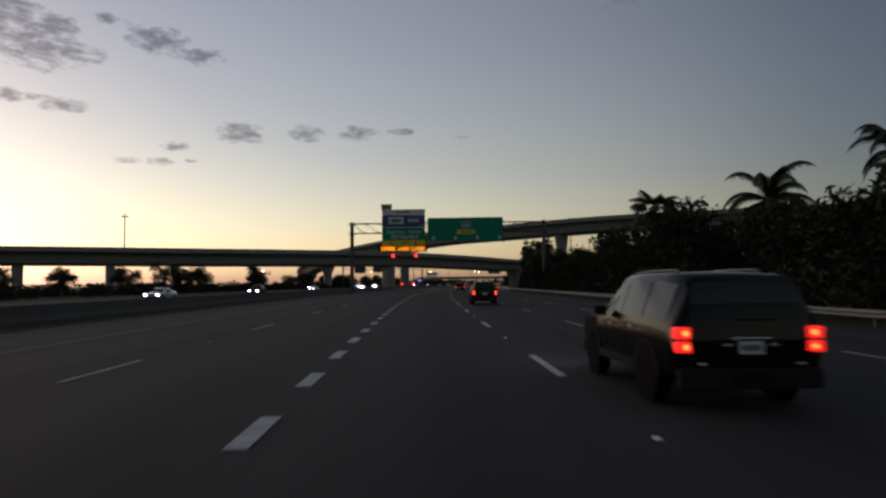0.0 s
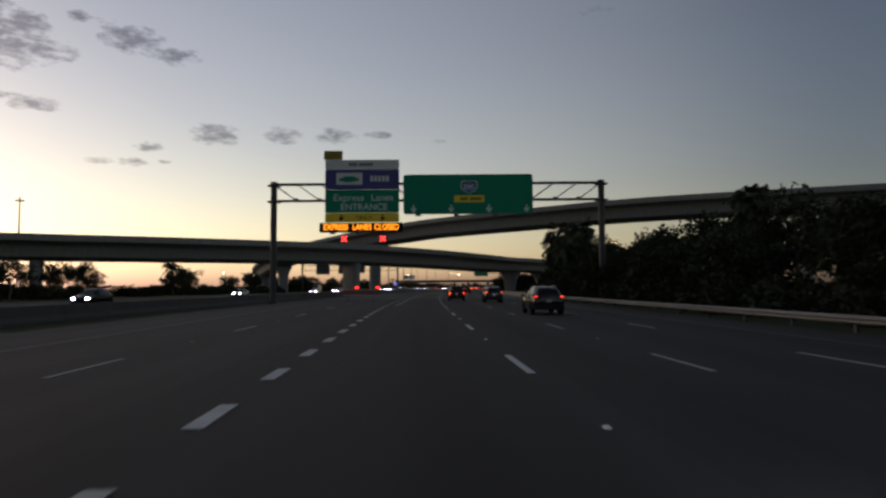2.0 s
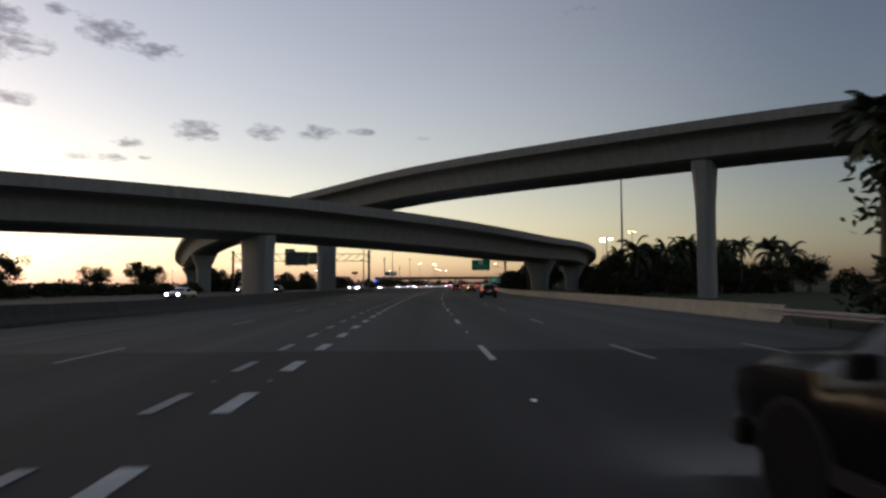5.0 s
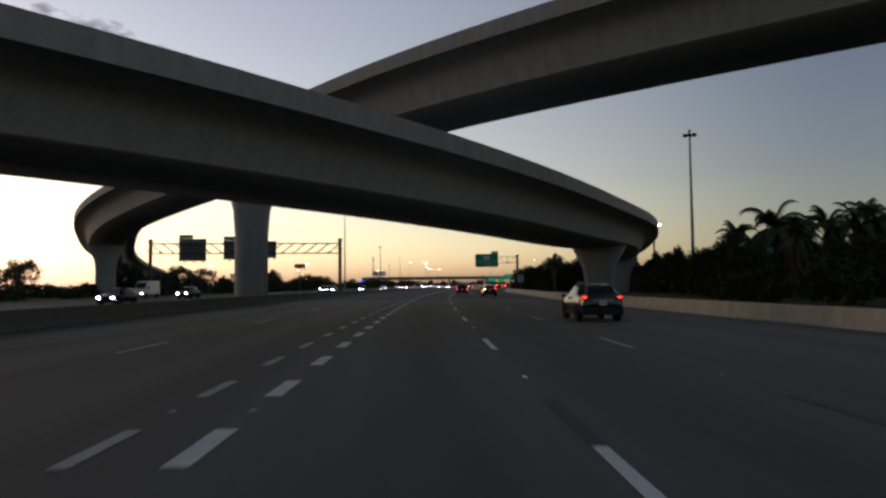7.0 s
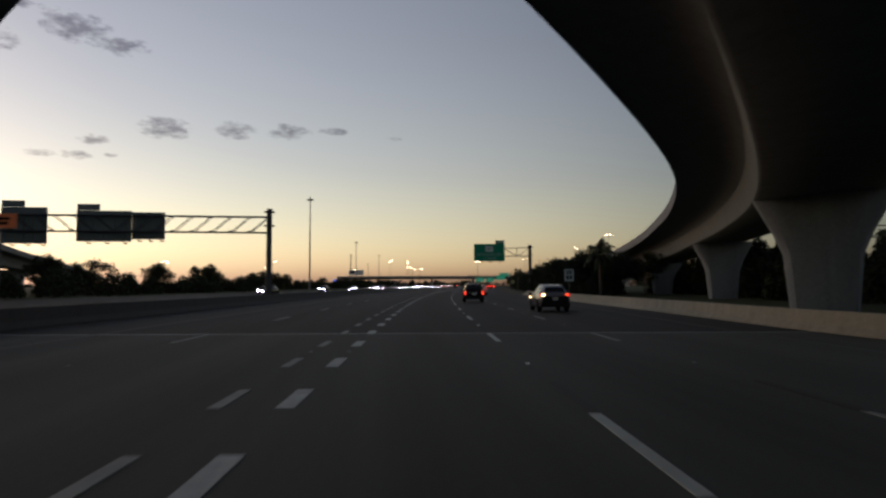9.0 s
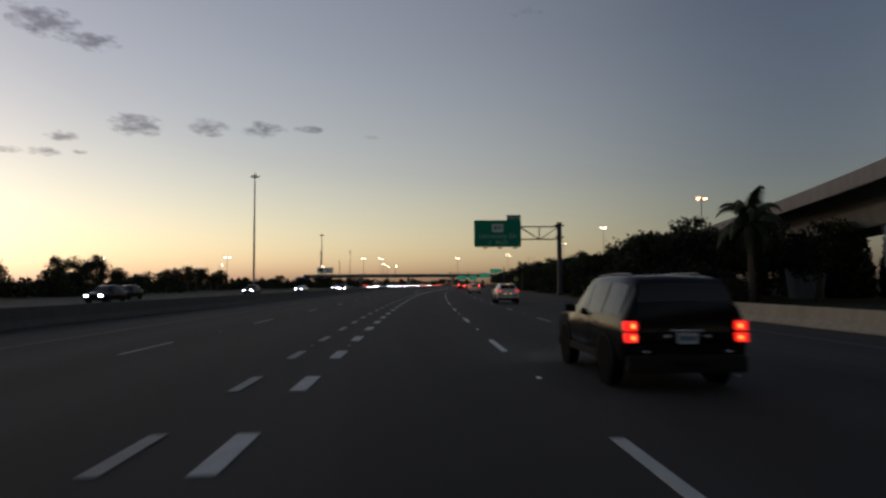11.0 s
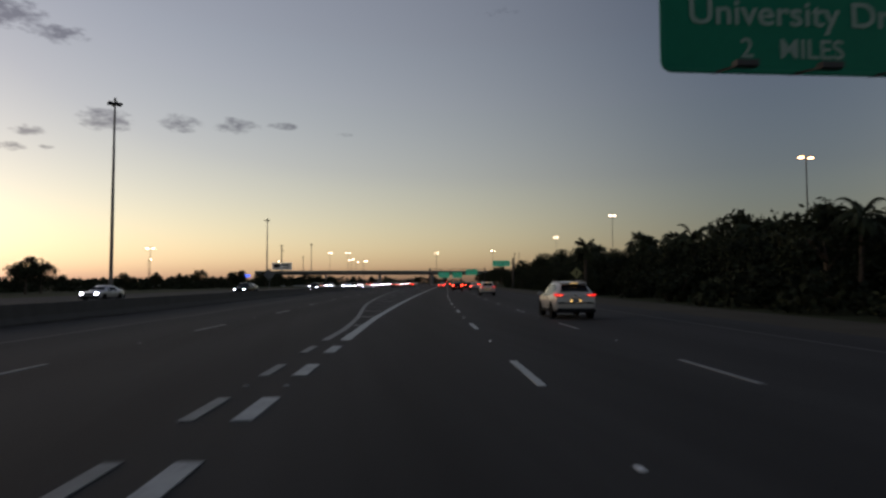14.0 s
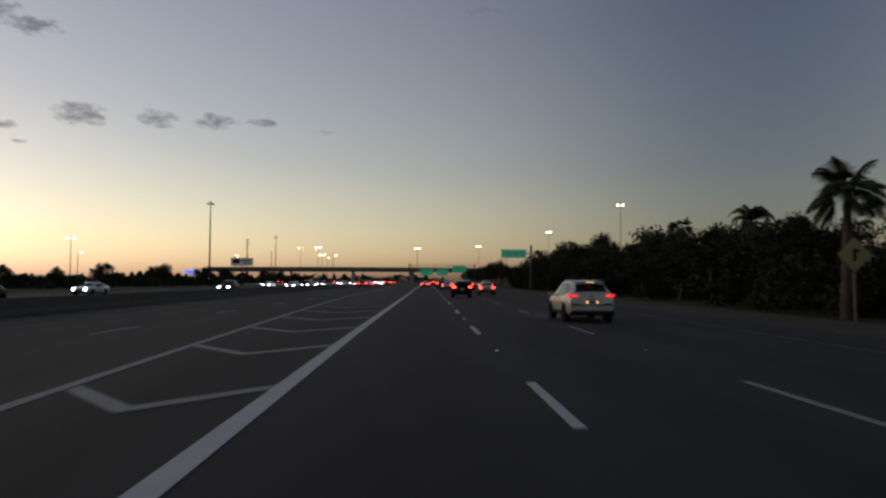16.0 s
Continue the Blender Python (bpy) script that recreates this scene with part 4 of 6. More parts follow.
def street_lamp(at, high, twin, label, power="lamp"):
    ob = thing("street_lamp", label, "street lamp", (at[0], at[1], -0.1), group="lit street lamps along the roads")
    part("pole", tube(bmesh.new(), (0, 0, 0), (0, 0, high), 0.22, 0.13, 8), "steel", ob)
    for s in ((-1, 1) if twin else (1,)):
        part("arm", tube(bmesh.new(), (0, 0, high - 0.1), (s * 1.0, 0, high + 0.12), 0.06, n=6), "steel", ob)
        head = part("head", boxed((s * 1.35, 0, high + 0.12), (1.15, 0.55, 0.28), 0.07), "steel", ob)
        part("lens", lathe(bmesh.new(), [(high - 0.42, 0.14), (high - 0.28, 0.58), (high - 0.03, 0.68)], "z", 14, (s * 1.35, 0, 0)), power, head, "lit warm lamp lens")
    return ob


for x, y, z, tw in ((132.2, 488.7, 31.9, 1), (183.5, 705.6, 40.7, 1), (217.8, 891.9, 41.0, 1), (22.4, 1017.5, 31.5, 1), (38.3, 880, 20.5, 1), (43, 900, 19, 0), (41, 760, 15.5, 0),
                    (112, 900, 27, 1), (170, 930, 31, 1), (-145, 700, 19, 1), (-86, 760, 16, 0), (-70, 700, 19.5, 1), (-180, 640, 16, 0), (-16, 820, 17, 0), (66, 330, 16.5, 1), (35, 860, 25, 1)):
    street_lamp((x, y), z, tw, power="lamp_orange" if x == 132.2 else "lamp", label="lit %s street lamp on a tall grey pole" % ("twin-headed" if tw else "single"))

pyl = thing("power_pylon", "slender grey power pole with short cross arms, far off", "power pole", (-25.7, 1020, -0.1))
part("pole", tube(bmesh.new(), (0, 0, 0), (0, 0, 40), 0.75, 0.4, 10), "steel", pyl)
for z in (34, 36.5, 39):
    part("cross_arm", tube(bmesh.new(), (-2.2, 0, z), (2.2, 0, z + 0.3), 0.18, n=6), "steel", pyl)
for x, y, h in ((-5, 1040, 30), (212, 1000, 33), (220, 1010, 33)):
    q = thing("utility_pole", "thin grey utility pole far off", "power pole", (x, y, -0.1))
    part("pole", tube(bmesh.new(), (0, 0, 0), (0, 0, h), 0.4, 0.22, 8), "steel", q)
    part("cross_arm", tube(bmesh.new(), (-1.4, 0, h - 1.5), (1.4, 0, h - 1.5), 0.12, n=5), "steel", q)

# ---- far overpass, boards and signs ----
over = thing("far_overpass", "long low concrete overpass across the motorway, far off", "overpass", kind="structure")
pts = [(x, 815 + 0.0002 * (x - 40) ** 2, 9.2 - 0.00004 * (x - 60) ** 2, 0.0, 0.0) for x in np.linspace(-30, 520, 30)]
vs, fs = ribbon(pts, [(-6, 0.9), (-5.6, 0.9), (-5.6, 0), (5.6, 0), (5.6, 0.9), (6, 0.9), (6, -0.4), (4.5, -2.0), (-4.5, -2.0), (-6, -0.4)])
raw("deck", vs, fs, "concrete", over)
for x in range(-20, 520, 38):
    z = 9.2 - 0.00004 * (x - 60) ** 2
    part("pier", boxed((x, 815 + 0.0002 * (x - 40) ** 2, (z - 2) / 2 - 0.05), (1.6, 8.0, z - 1.9), 0.1), "concrete", over)

bb = thing("billboard", "pale roadside billboard on a single steel column", "billboard", (-14, 842, -0.1))
part("column", tube(bmesh.new(), (0, 0, 0), (0, 0, 11.2), 0.6, n=12), "steel", bb)
part("board", boxed((0, 0, 13.9), (14, 0.9, 5.2), 0.08), "white", bb)
bars("print", bb, [(-3.6, 14.2, 4.6, 2.6), (2.6, 14.8, 6.0, 0.9), (3.0, 13.0, 5.0, 0.7)], "ink", -0.47)
# made-up post and box in place of an emergency vehicle's blue light
bl = thing("blue_light_stand_in", "glowing blue box on a post, standing in for an emergency light", "sign", (-24.7, 713, -0.1))
part("post", tube(bmesh.new(), (0, 0, 0), (0, 0, 5.2), 0.2, n=8), "steel", bl)
part("face", boxed((0, 0, 5.6), (4.6, 0.4, 1.2), 0.15), "far_blue", bl, "glowing blue face")

far = thing("far_gantry", "distant truss gantry with three lit green signs", "sign gantry", (*at_road(706, 4)[:2], 0), heading(706))
column(far, (-14, 0, -0.1), 9.5)
column(far, (17, 0, -0.1), 9.5)
part("truss", truss(bmesh.new(), (-14, -0.4, 7.4), (17, -0.4, 7.4), 1.7, 0.8, 10, 0.09), "steel", far)
for x, z, w in ((-6, 5.7, 6.0), (1.5, 5.7, 5.4), (9.5, 7.2, 6.4)):
    ob = part("sign_panel", boxed((x, -0.75, z), (w, 0.08, 3.1), 0.02), "far_green", far, "lit green sign panel")
    bars("print", ob, [(x - 0.6, z + 0.5, w * 0.5, 0.5), (x, z - 0.5, w * 0.7, 0.3)], "white_faint", -0.8)
near_g = thing("shoulder_sign", "small lit green sign on a cantilever arm", "road sign", (*at_road(517, 11.5)[:2], 0), heading(517))
part("post", tube(bmesh.new(), (5.6, 0, -0.1), (5.6, 0, 8.0), 0.25, 0.2, 10), "steel", near_g)
part("arm", tube(bmesh.new(), (0.6, 0, 6.6), (5.6, 0, 6.6), 0.1, n=6), "steel", near_g)
ob = part("panel", boxed((2.5, -0.2, 6.5), (4.4, 0.07, 1.5), 0.02), "far_green", near_g)
bars("print", ob, [(1.8, 6.5, 1.6, 0.4), (3.7, 6.5, 1.3, 0.4)], "white_dull", -0.245)


def post_sign(at, z, kind, label, mat, w, h):
    ob = thing(kind, label, "road sign", (at[0], at[1], -0.1), heading(at[1]))
    part("post", boxed((0, 0.05, (z + h / 2) / 2), (0.07, 0.05, z + h / 2), 0.008), "galv", ob)
    bm = bmesh.new()
    if kind == "warning_sign":
        box(bm, (0, 0, 0), (w, 0.02, w), 0, pose(0, 0, z, 0, 45, 0))
    else:
        box(bm, (0, 0, z), (w, 0.02, h), 0.008)
    face = part("face", bm, mat, ob)
    return ob, face


ob, face = post_sign((47.2, 425.5), 2.8, "warning_sign", "yellow diamond warning sign on a steel post", "yellow_dim", 1.0, 1.0)
bars("symbol", face, [(0.0, 2.8, 0.10, 0.55), (0.12, 2.95, 0.2, 0.09)], "ink", -0.018)
ob, face = post_sign((10.3, 436.6), 2.8, "warning_sign", "dark back of a diamond sign on the median", "alu", 1.06, 1.06)
ob, face = post_sign((24.6, 292.0), 2.8, "regulatory_sign", "white rectangular regulatory sign on a post", "toll", 1.0, 1.3)
bars("text", face, [(0, 3.2, 0.7, 0.13), (0, 3.0, 0.6, 0.13), (-0.18, 2.55, 0.24, 0.42), (0.18, 2.55, 0.24, 0.42)], "ink", -0.018)
ob, face = post_sign((-9.4, 247.4), 4.0, "median_sign", "small orange sign on a post at the median barrier", "orange", 1.2, 0.52)
bars("text", face, [(0, 4.08, 0.7, 0.10), (0, 3.92, 0.6, 0.10)], "ink", -0.018)

# cantilever sign over the ramp beyond the trees
ramp_g = thing("ramp_gantry", "dark steel cantilever arm and post beside the ramp", "sign gantry", (75.5, 314, 0), -24.0)
column(ramp_g, (0, 0, -0.1), 10.9, 0.34)
part("arm", truss(bmesh.new(), (0, -0.35, 8.7), (13.0, -0.35, 8.7), 1.7, 0.7, 5, 0.08), "steel", ramp_g)
ramp_s = thing("ramp_sign", "unlit green sign on the ramp gantry", "road sign", (75.5, 314, 0), -24.0)
panel("panel", ramp_s, 5.9, 13.4, 7.1, 11.9, "green_dim", -0.75, rim=False)

# ---- vehicles ----


def car_mesh(spec):
    """Body shell: rings across the car, from tail to nose. Each ring: y, half width, sill, belt, roof half width, roof."""
    vs, fs = [], []
    rings = spec
    for y, hw, sill, belt, rw, top in rings:
        half = [(0.0, sill), (hw * 0.86, sill), (hw * 0.97, sill + 0.10), (hw, sill + 0.30), (hw, (sill + belt) / 2 + 0.1), (hw * 0.975, belt), (rw, top - 0.07), (rw * 0.88, top - 0.015), (0.0, top)]
        ring = [(x, y, z) for x, z in half] + [(-x, y, z) for x, z in half[-2:0:-1]]
        vs += ring
    n = 16
    for i in range(len(rings) - 1):
        for k in range(n):
            a, b = i * n + k, i * n + (k + 1) % n
            fs.append((a, b, b + n, a + n))
    fs.append(tuple(range(n)))
    fs.append(tuple(range((len(rings) - 1) * n, len(rings) * n))[::-1])
    return vs, fs


def ring_at(spec, y):
    ys = [r[0] for r in spec]
    return [float(np.interp(y, ys, [r[k] for r in spec])) for k in range(6)]


def side_glass(spec, ya, yb, f0, f1, s, n=4, slant=(0.0, 0.0)):
    """A pane on the car's flank between belt and roof, 8 mm proud."""
    vs, fs = [], []
    for i in range(n + 1):
        for j, f in enumerate((f0, (f0 + f1) / 2, f1)):
            y = ya + (yb - ya) * i / n + (slant[0] * (1 - i / n) + slant[1] * i / n) * j / 2
            _, hw, sill, belt, rw, top = ring_at(spec, y)
            x = hw * 0.975 + (rw - hw * 0.975) * f + 0.008
            vs.append((s * x, y, belt + (top - 0.07 - belt) * f))
    for i in range(n):
        for j in range(2):
            a = i * 3 + j
            q = (a, a + 1, a + 4, a + 3)
            fs.append(q if s < 0 else q[::-1])
    return vs, fs


LOW_LINE = ((-1.64, 0.46), (-1.45, 0.26), (-1.2, 0.10), (-0.9, 0.05), (1.1, 0.03))
TOP_LINE = ((-1.64, 0.50), (-1.45, 0.74), (-1.2, 0.87), (-0.9, 0.90), (0.5, 0.88), (0.9, 0.75), (1.1, 0.45))


def swept_glass(spec, ya, yb, s, lift, n=10):
    """A pane between the swept belt and roof lines of a rounded car."""
    vs, fs = [], []
    for i in range(n + 1):
        y = ya + (yb - ya) * i / n
        _, hw, sill, belt, rw, top = ring_at(spec, y)
        lo, hi = (float(np.interp(y, *zip(*line))) for line in (LOW_LINE, TOP_LINE))
        for f in (lo, (lo + hi) / 2, hi):
            vs.append((s * (hw * 0.975 + (rw - hw * 0.975) * f + lift), y, belt + (top - 0.07 - belt) * f))
    for i in range(n):
        for j in range(2):
            q = (i * 3 + j, i * 3 + j + 1, i * 3 + j + 4, i * 3 + j + 3)
            fs.append(q if s < 0 else q[::-1])
    return vs, fs


def cross_glass(spec, ya, yb, side, wide=0.93, n=4):
    """A pane over the sloping front or back between two stations, 10 mm proud."""
    vs, fs = [], []
    for i in range(n + 1):
        y = ya + (yb - ya) * i / n
        _, hw, sill, belt, rw, top = ring_at(spec, y)
        for k in (-1, -0.5, 0, 0.5, 1):
            vs.append((k * wide * rw, y + side * 0.012, top + 0.006 - 0.015 * abs(k)))
    for i in range(n):
        for k in range(4):
            a = i * 5 + k
            fs.append((a, a + 1, a + 6, a + 5))
    return vs, fs


def wheel(parent, x, y, r, w, s):
    bm = lathe(bmesh.new(), [(-w / 2, r * 0.66), (-w / 2, r * 0.93), (-w * 0.36, r), (w * 0.36, r), (w / 2, r * 0.93), (w / 2, r * 0.66)], "x", 28)
    ob = part("wheel", bm, "rubber", parent, "black rubber tyre", smooth=True)
    bm = lathe(bmesh.new(), [(s * w * 0.30, r * 0.62), (s * w * 0.47, r * 0.66), (s * w * 0.47, r * 0.60), (s * w * 0.38, r * 0.56)], "x", 28)
    part("rim", bm, "rim", ob, "alloy rim")
    bm = bmesh.new()
    for k in range(5):
        a = 2 * math.pi * k / 5
        box(bm, (0, 0, 0), (0.03, r * 0.16, r * 0.52), 0.0, pose(s * w * 0.43, 0, 0, 0, 0, 0) @ Matrix.Rotation(a, 4, "X") @ Matrix.Translation((0, 0, r * 0.33)))
    lathe(bm, [(s * w * 0.36, r * 0.15), (s * w * 0.47, r * 0.13)], "x", 12)
    part("spokes", bm, "rim", ob)
    ob.location = (x, y, r)
    return ob


def arch(parent, x, y, r, s):
    """Dark wheel well and lip round a wheel."""
    vs, fs, n = [], [], 14
    for i in range(n + 1):
        a = math.pi * i / n
        for rr, xo in ((r * 1.10, 0.012), (r * 1.24, 0.014), (r * 1.24, -0.02)):
            vs.append((x + s * xo, y + rr * math.cos(a), r * 0.96 + rr * math.sin(a)))
    for i in range(n):
        for j in range(2):
            q = (i * 3 + j, i * 3 + j + 1, i * 3 + j + 4, i * 3 + j + 3)
            fs.append(q)
    raw("wheel_arch", vs, fs, "plastic", parent)
    bm = lathe(bmesh.new(), [(0, r * 1.12), (s * 0.01, r * 1.12)], "x", 22, (x - s * 0.002, y, r * 0.98))
    part("wheel_well", bm, "ink", parent)


SUV = dict(len=4.5, wid=0.93, high=1.66, base=2.67, r=0.345)


def build_car(label, paint, spec, base, r, hw, tail_parts, front="head", rails=False, lit=True, plate=True, rear_glass=None, screen=None, sides=(), bumper=True, category="car", tail_mat="tail", skirt=0.26):
    car = thing("car", label, category)
    vs, fs = car_mesh(spec)
    body = raw("body", vs, fs, paint, car, smooth=True)
    y0, y1 = spec[0][0], spec[-1][0]
    for s in (-1, 1):
        if sides is CROSS_SIDES:
            v, f = swept_glass(spec, -1.64, 1.08, s, 0.006, 24)
            raw("window_surround", v, f, "plastic", body)
        for ya, yb, f0, f1, sl in sides:
            if sides is CROSS_SIDES:
                v, f = swept_glass(spec, ya, yb, s, 0.012)
                raw("side_window", v, f, "glass", body, "dark tinted glass")
                continue
            v, f = side_glass(spec, ya, yb, f0, f1, s, slant=sl)
            raw("side_window", v, f, "glass", body, "dark tinted glass")
        for yy in (-base / 2, base / 2):
            arch(body, s * hw, yy, r, s)
            wheel(car, s * (hw - 0.10), yy, r, 0.23, s)
        part("sill", boxed((s * (hw - 0.01), 0, spec[3][2] + 0.05), (0.06, base - 2.4 * r, 0.14), 0.02), "plastic", body)
        ym = max(sd[1] for sd in sides) - 0.15 if sides else 0.6
        m = part("mirror", box(bmesh.new(), (s * (hw + 0.10), ym, ring_at(spec, ym)[3] + 0.10), (0.20, 0.10, 0.15), 0.03), "plastic" if paint != "car_white" else paint, car, "door mirror")
        for dy in (0.25, -0.75):
            part("door_handle", boxed((s * (hw + 0.012), dy, ring_at(spec, dy)[3] - 0.10), (0.03, 0.17, 0.035), 0.008), "chrome", body)
            part("door_seam", boxed((s * (hw + 0.001), dy + 0.32, (ring_at(spec, dy)[3] + spec[3][2]) / 2 + 0.1), (0.006, 0.012, 0.55)), "ink", body)
        if rails:
            bm = bmesh.new()
            stops = [-1.62, -1.5, -1.1, -0.5, 0.1, 0.42, 0.55]
            pts = [(s * 0.545, q, ring_at(spec, q)[5] + (0.015 if 0 < i < 6 else -0.03)) for i, q in enumerate(stops)]
            for p0, p1 in zip(pts, pts[1:]):
                tube(bm, p0, p1, 0.02, n=6)
            part("roof_rail", bm, "galv", body, "silver roof rail", smooth=True)
        # headlamps
        shell = part("headlamp", boxed((s * (hw - 0.24), y1 - 0.09, 0.72), (0.34, 0.14, 0.16), 0.04), "glass", car, "headlamp")
        part("lens", boxed((s * (hw - 0.27), y1 + 0.02, 0.71), (0.26, 0.03, 0.11), 0.012), front, shell, "lit headlamp lens")
        for (x, y, z, sx, sy, sz) in tail_parts:
            lens = part("tail_lamp", boxed((s * x, y, z), (sx, sy, sz), 0.025), tail_mat, car, "lit red tail lamp")
            if tail_mat == "tail":
                part("bulb", lathe(bmesh.new(), [(-0.012, 0.012), (-0.006, min(sx, sz) * 0.24), (0.0, min(sx, sz) * 0.26)], "z", 10), "bulb", lens, "hot orange bulb").matrix_world = pose(s * (x - 0.12 * sx), y - sy / 2 - 0.004, z, 90, 0, 0)
    if rear_glass:
        v, f = cross_glass(spec, rear_glass[0], rear_glass[1], -1)
        raw("rear_window", v, f, "glass", body, "dark rear window")
    if screen:
        v, f = cross_glass(spec, screen[0], screen[1], 1)
        raw("windscreen", v, f, "glass", body, "windscreen")
    if bumper:
        part("rear_bumper", boxed((0, y0 + 0.02, 0.29 + skirt / 2), (2 * hw - 0.10, 0.16, skirt), 0.04), "plastic", car)
        part("front_bumper", boxed((0, y1 - 0.02, 0.40), (2 * hw - 0.14, 0.16, 0.24), 0.05), "plastic", car)
        part("grille", boxed((0, y1 + 0.005, 0.68), (2 * hw - 0.85, 0.05, 0.16), 0.015), "ink", car)
    if plate:
        p = part("number_plate", boxed((0, y0 - 0.045, 0.80), (0.31, 0.012, 0.155)), "toll", car, "pale number plate")
        bars("plate_bars", p, [(-0.1 + 0.04 * k, 0.80, 0.025, 0.07) for k in range(6)], "navy", y0 - 0.054)
        part("plate_handle", boxed((0, y0 - 0.035, 0.91), (0.5, 0.04, 0.03), 0.006), "chrome", car)
    return car


# compact crossover, rounded, with wide slim tail lamps
CROSS = [(-2.22, 0.78, 0.42, 0.70, 0.70, 0.78), (-2.20, 0.84, 0.36, 0.92, 0.74, 1.00), (-2.14, 0.88, 0.33, 0.98, 0.72, 1.10), (-1.96, 0.905, 0.30, 1.04, 0.61, 1.34), (-1.72, 0.92, 0.28, 1.05, 0.58, 1.55),
         (-1.40, 0.925, 0.27, 1.04, 0.59, 1.61), (-0.8, 0.925, 0.26, 1.00, 0.61, 1.655), (0.0, 0.925, 0.26, 0.98, 0.61, 1.65), (0.45, 0.925, 0.26, 0.97, 0.60, 1.59), (0.95, 0.925, 0.26, 0.965, 0.64, 1.28),
         (1.32, 0.92, 0.27, 0.95, 0.72, 1.06), (1.75, 0.91, 0.28, 0.90, 0.74, 0.98), (2.05, 0.86, 0.31, 0.82, 0.70, 0.90), (2.22, 0.74, 0.38, 0.68, 0.60, 0.76)]
CROSS_SIDES = ((-1.62, -1.0, 0, 0, (0, 0)), (-0.96, -0.03, 0, 0, (0, 0)), (0.02, 1.05, 0, 0, (0, 0)))
# tall boxy off-roader
BOXY = [(-2.36, 0.84, 0.46, 0.80, 0.80, 0.90), (-2.34, 0.90, 0.42, 1.02, 0.82, 1.12), (-2.30, 0.93, 0.40, 1.06, 0.78, 1.30), (-2.22, 0.94, 0.38, 1.08, 0.70, 1.60), (-2.10, 0.945, 0.36, 1.08, 0.685, 1.70),
        (-1.5, 0.95, 0.35, 1.08, 0.69, 1.755), (-0.5, 0.95, 0.35, 1.07, 0.70, 1.76), (0.25, 0.95, 0.35, 1.06, 0.69, 1.725), (0.55, 0.95, 0.35, 1.05, 0.68, 1.61), (0.98, 0.95, 0.36, 1.05, 0.72, 1.30),
        (1.18, 0.945, 0.37, 1.04, 0.78, 1.16), (1.9, 0.94, 0.38, 1.00, 0.80, 1.10), (2.25, 0.90, 0.40, 0.92, 0.76, 1.00), (2.36, 0.80, 0.46, 0.76, 0.70, 0.84)]
BOXY_SIDES = ((-2.02, -1.16, 0.10, 0.90, (0.04, 0)), (-1.08, -0.20, 0.08, 0.92, (0, 0)), (-0.12, 0.66, 0.08, 0.90, (0, -0.22)))
# low saloon
SALOON = [(-2.38, 0.72, 0.42, 0.72, 0.66, 0.82), (-2.34, 0.82, 0.36, 0.86, 0.70, 0.98), (-2.2, 0.87, 0.30, 0.90, 0.74, 1.05), (-1.75, 0.905, 0.26, 0.92, 0.72, 1.09), (-1.1, 0.91, 0.25, 0.93, 0.58, 1.38),
          (-0.6, 0.91, 0.25, 0.93, 0.56, 1.44), (0.1, 0.91, 0.25, 0.92, 0.56, 1.44), (0.5, 0.91, 0.25, 0.92, 0.58, 1.33), (1.05, 0.91, 0.25, 0.91, 0.68, 1.02), (1.6, 0.90, 0.27, 0.86, 0.72, 0.92),
          (2.1, 0.85, 0.30, 0.76, 0.68, 0.82), (2.34, 0.72, 0.36, 0.64, 0.58, 0.70)]
SALOON_SIDES = ((-1.15, -0.35, 0.12, 0.86, (0.28, 0)), (-0.28, 0.72, 0.10, 0.86, (0, -0.3)))


def place(car, y, u, turn=0.0):
    p = at_road(y, u, 0.010)
    car.matrix_world = pose(p.x, p.y, p.z, 0, 0, heading(y) + turn)
    return car


white_suv = build_car("white compact SUV with lit tail lamps in the next lane", "car_white", CROSS, 2.67, 0.345, 0.925, [(0.70, -2.12, 1.04, 0.36, 0.14, 0.08), (0.84, -2.03, 1.06, 0.14, 0.22, 0.09)],
                      rear_glass=(-2.06, -1.80), screen=(0.52, 1.28), sides=CROSS_SIDES, rails=True, skirt=0.12)
for x in (-0.16, 0.16):
    part("plate_lamp", boxed((x, -2.255, 0.80), (0.14, 0.02, 0.09), 0.02), "plate_lamp", white_suv, "warm plate light")
part("high_brake_lamp", boxed((0, -1.915, 1.565), (0.30, 0.02, 0.03), 0.006), "plate_lamp", white_suv, "warm high-mounted lamp")
for x in (-0.62, 0.62):
    part("rear_reflector", boxed((x, -2.235, 0.72), (0.26, 0.02, 0.045), 0.008), "ink", white_suv, "dark slim reflector")
part("lower_skirt", boxed((0, -2.17, 0.40), (1.62, 0.16, 0.16), 0.04), "plastic", white_suv, "black lower bumper")
part("spoiler", boxed((0, -1.80, 1.575), (1.16, 0.22, 0.035), 0.012), "car_white", white_suv)
part("aerial", boxed((0, -1.35, 1.68), (0.05, 0.16, 0.06), 0.015), "plastic", white_suv, "shark fin aerial")
part("rear_badge", boxed((0, -2.19, 1.02), (0.13, 0.02, 0.07), 0.01), "chrome", white_suv)
part("valance", boxed((0, -2.215, 0.47), (1.3, 0.08, 0.05), 0.02), "galv", white_suv)
place(white_suv, 328.2, 4.75)

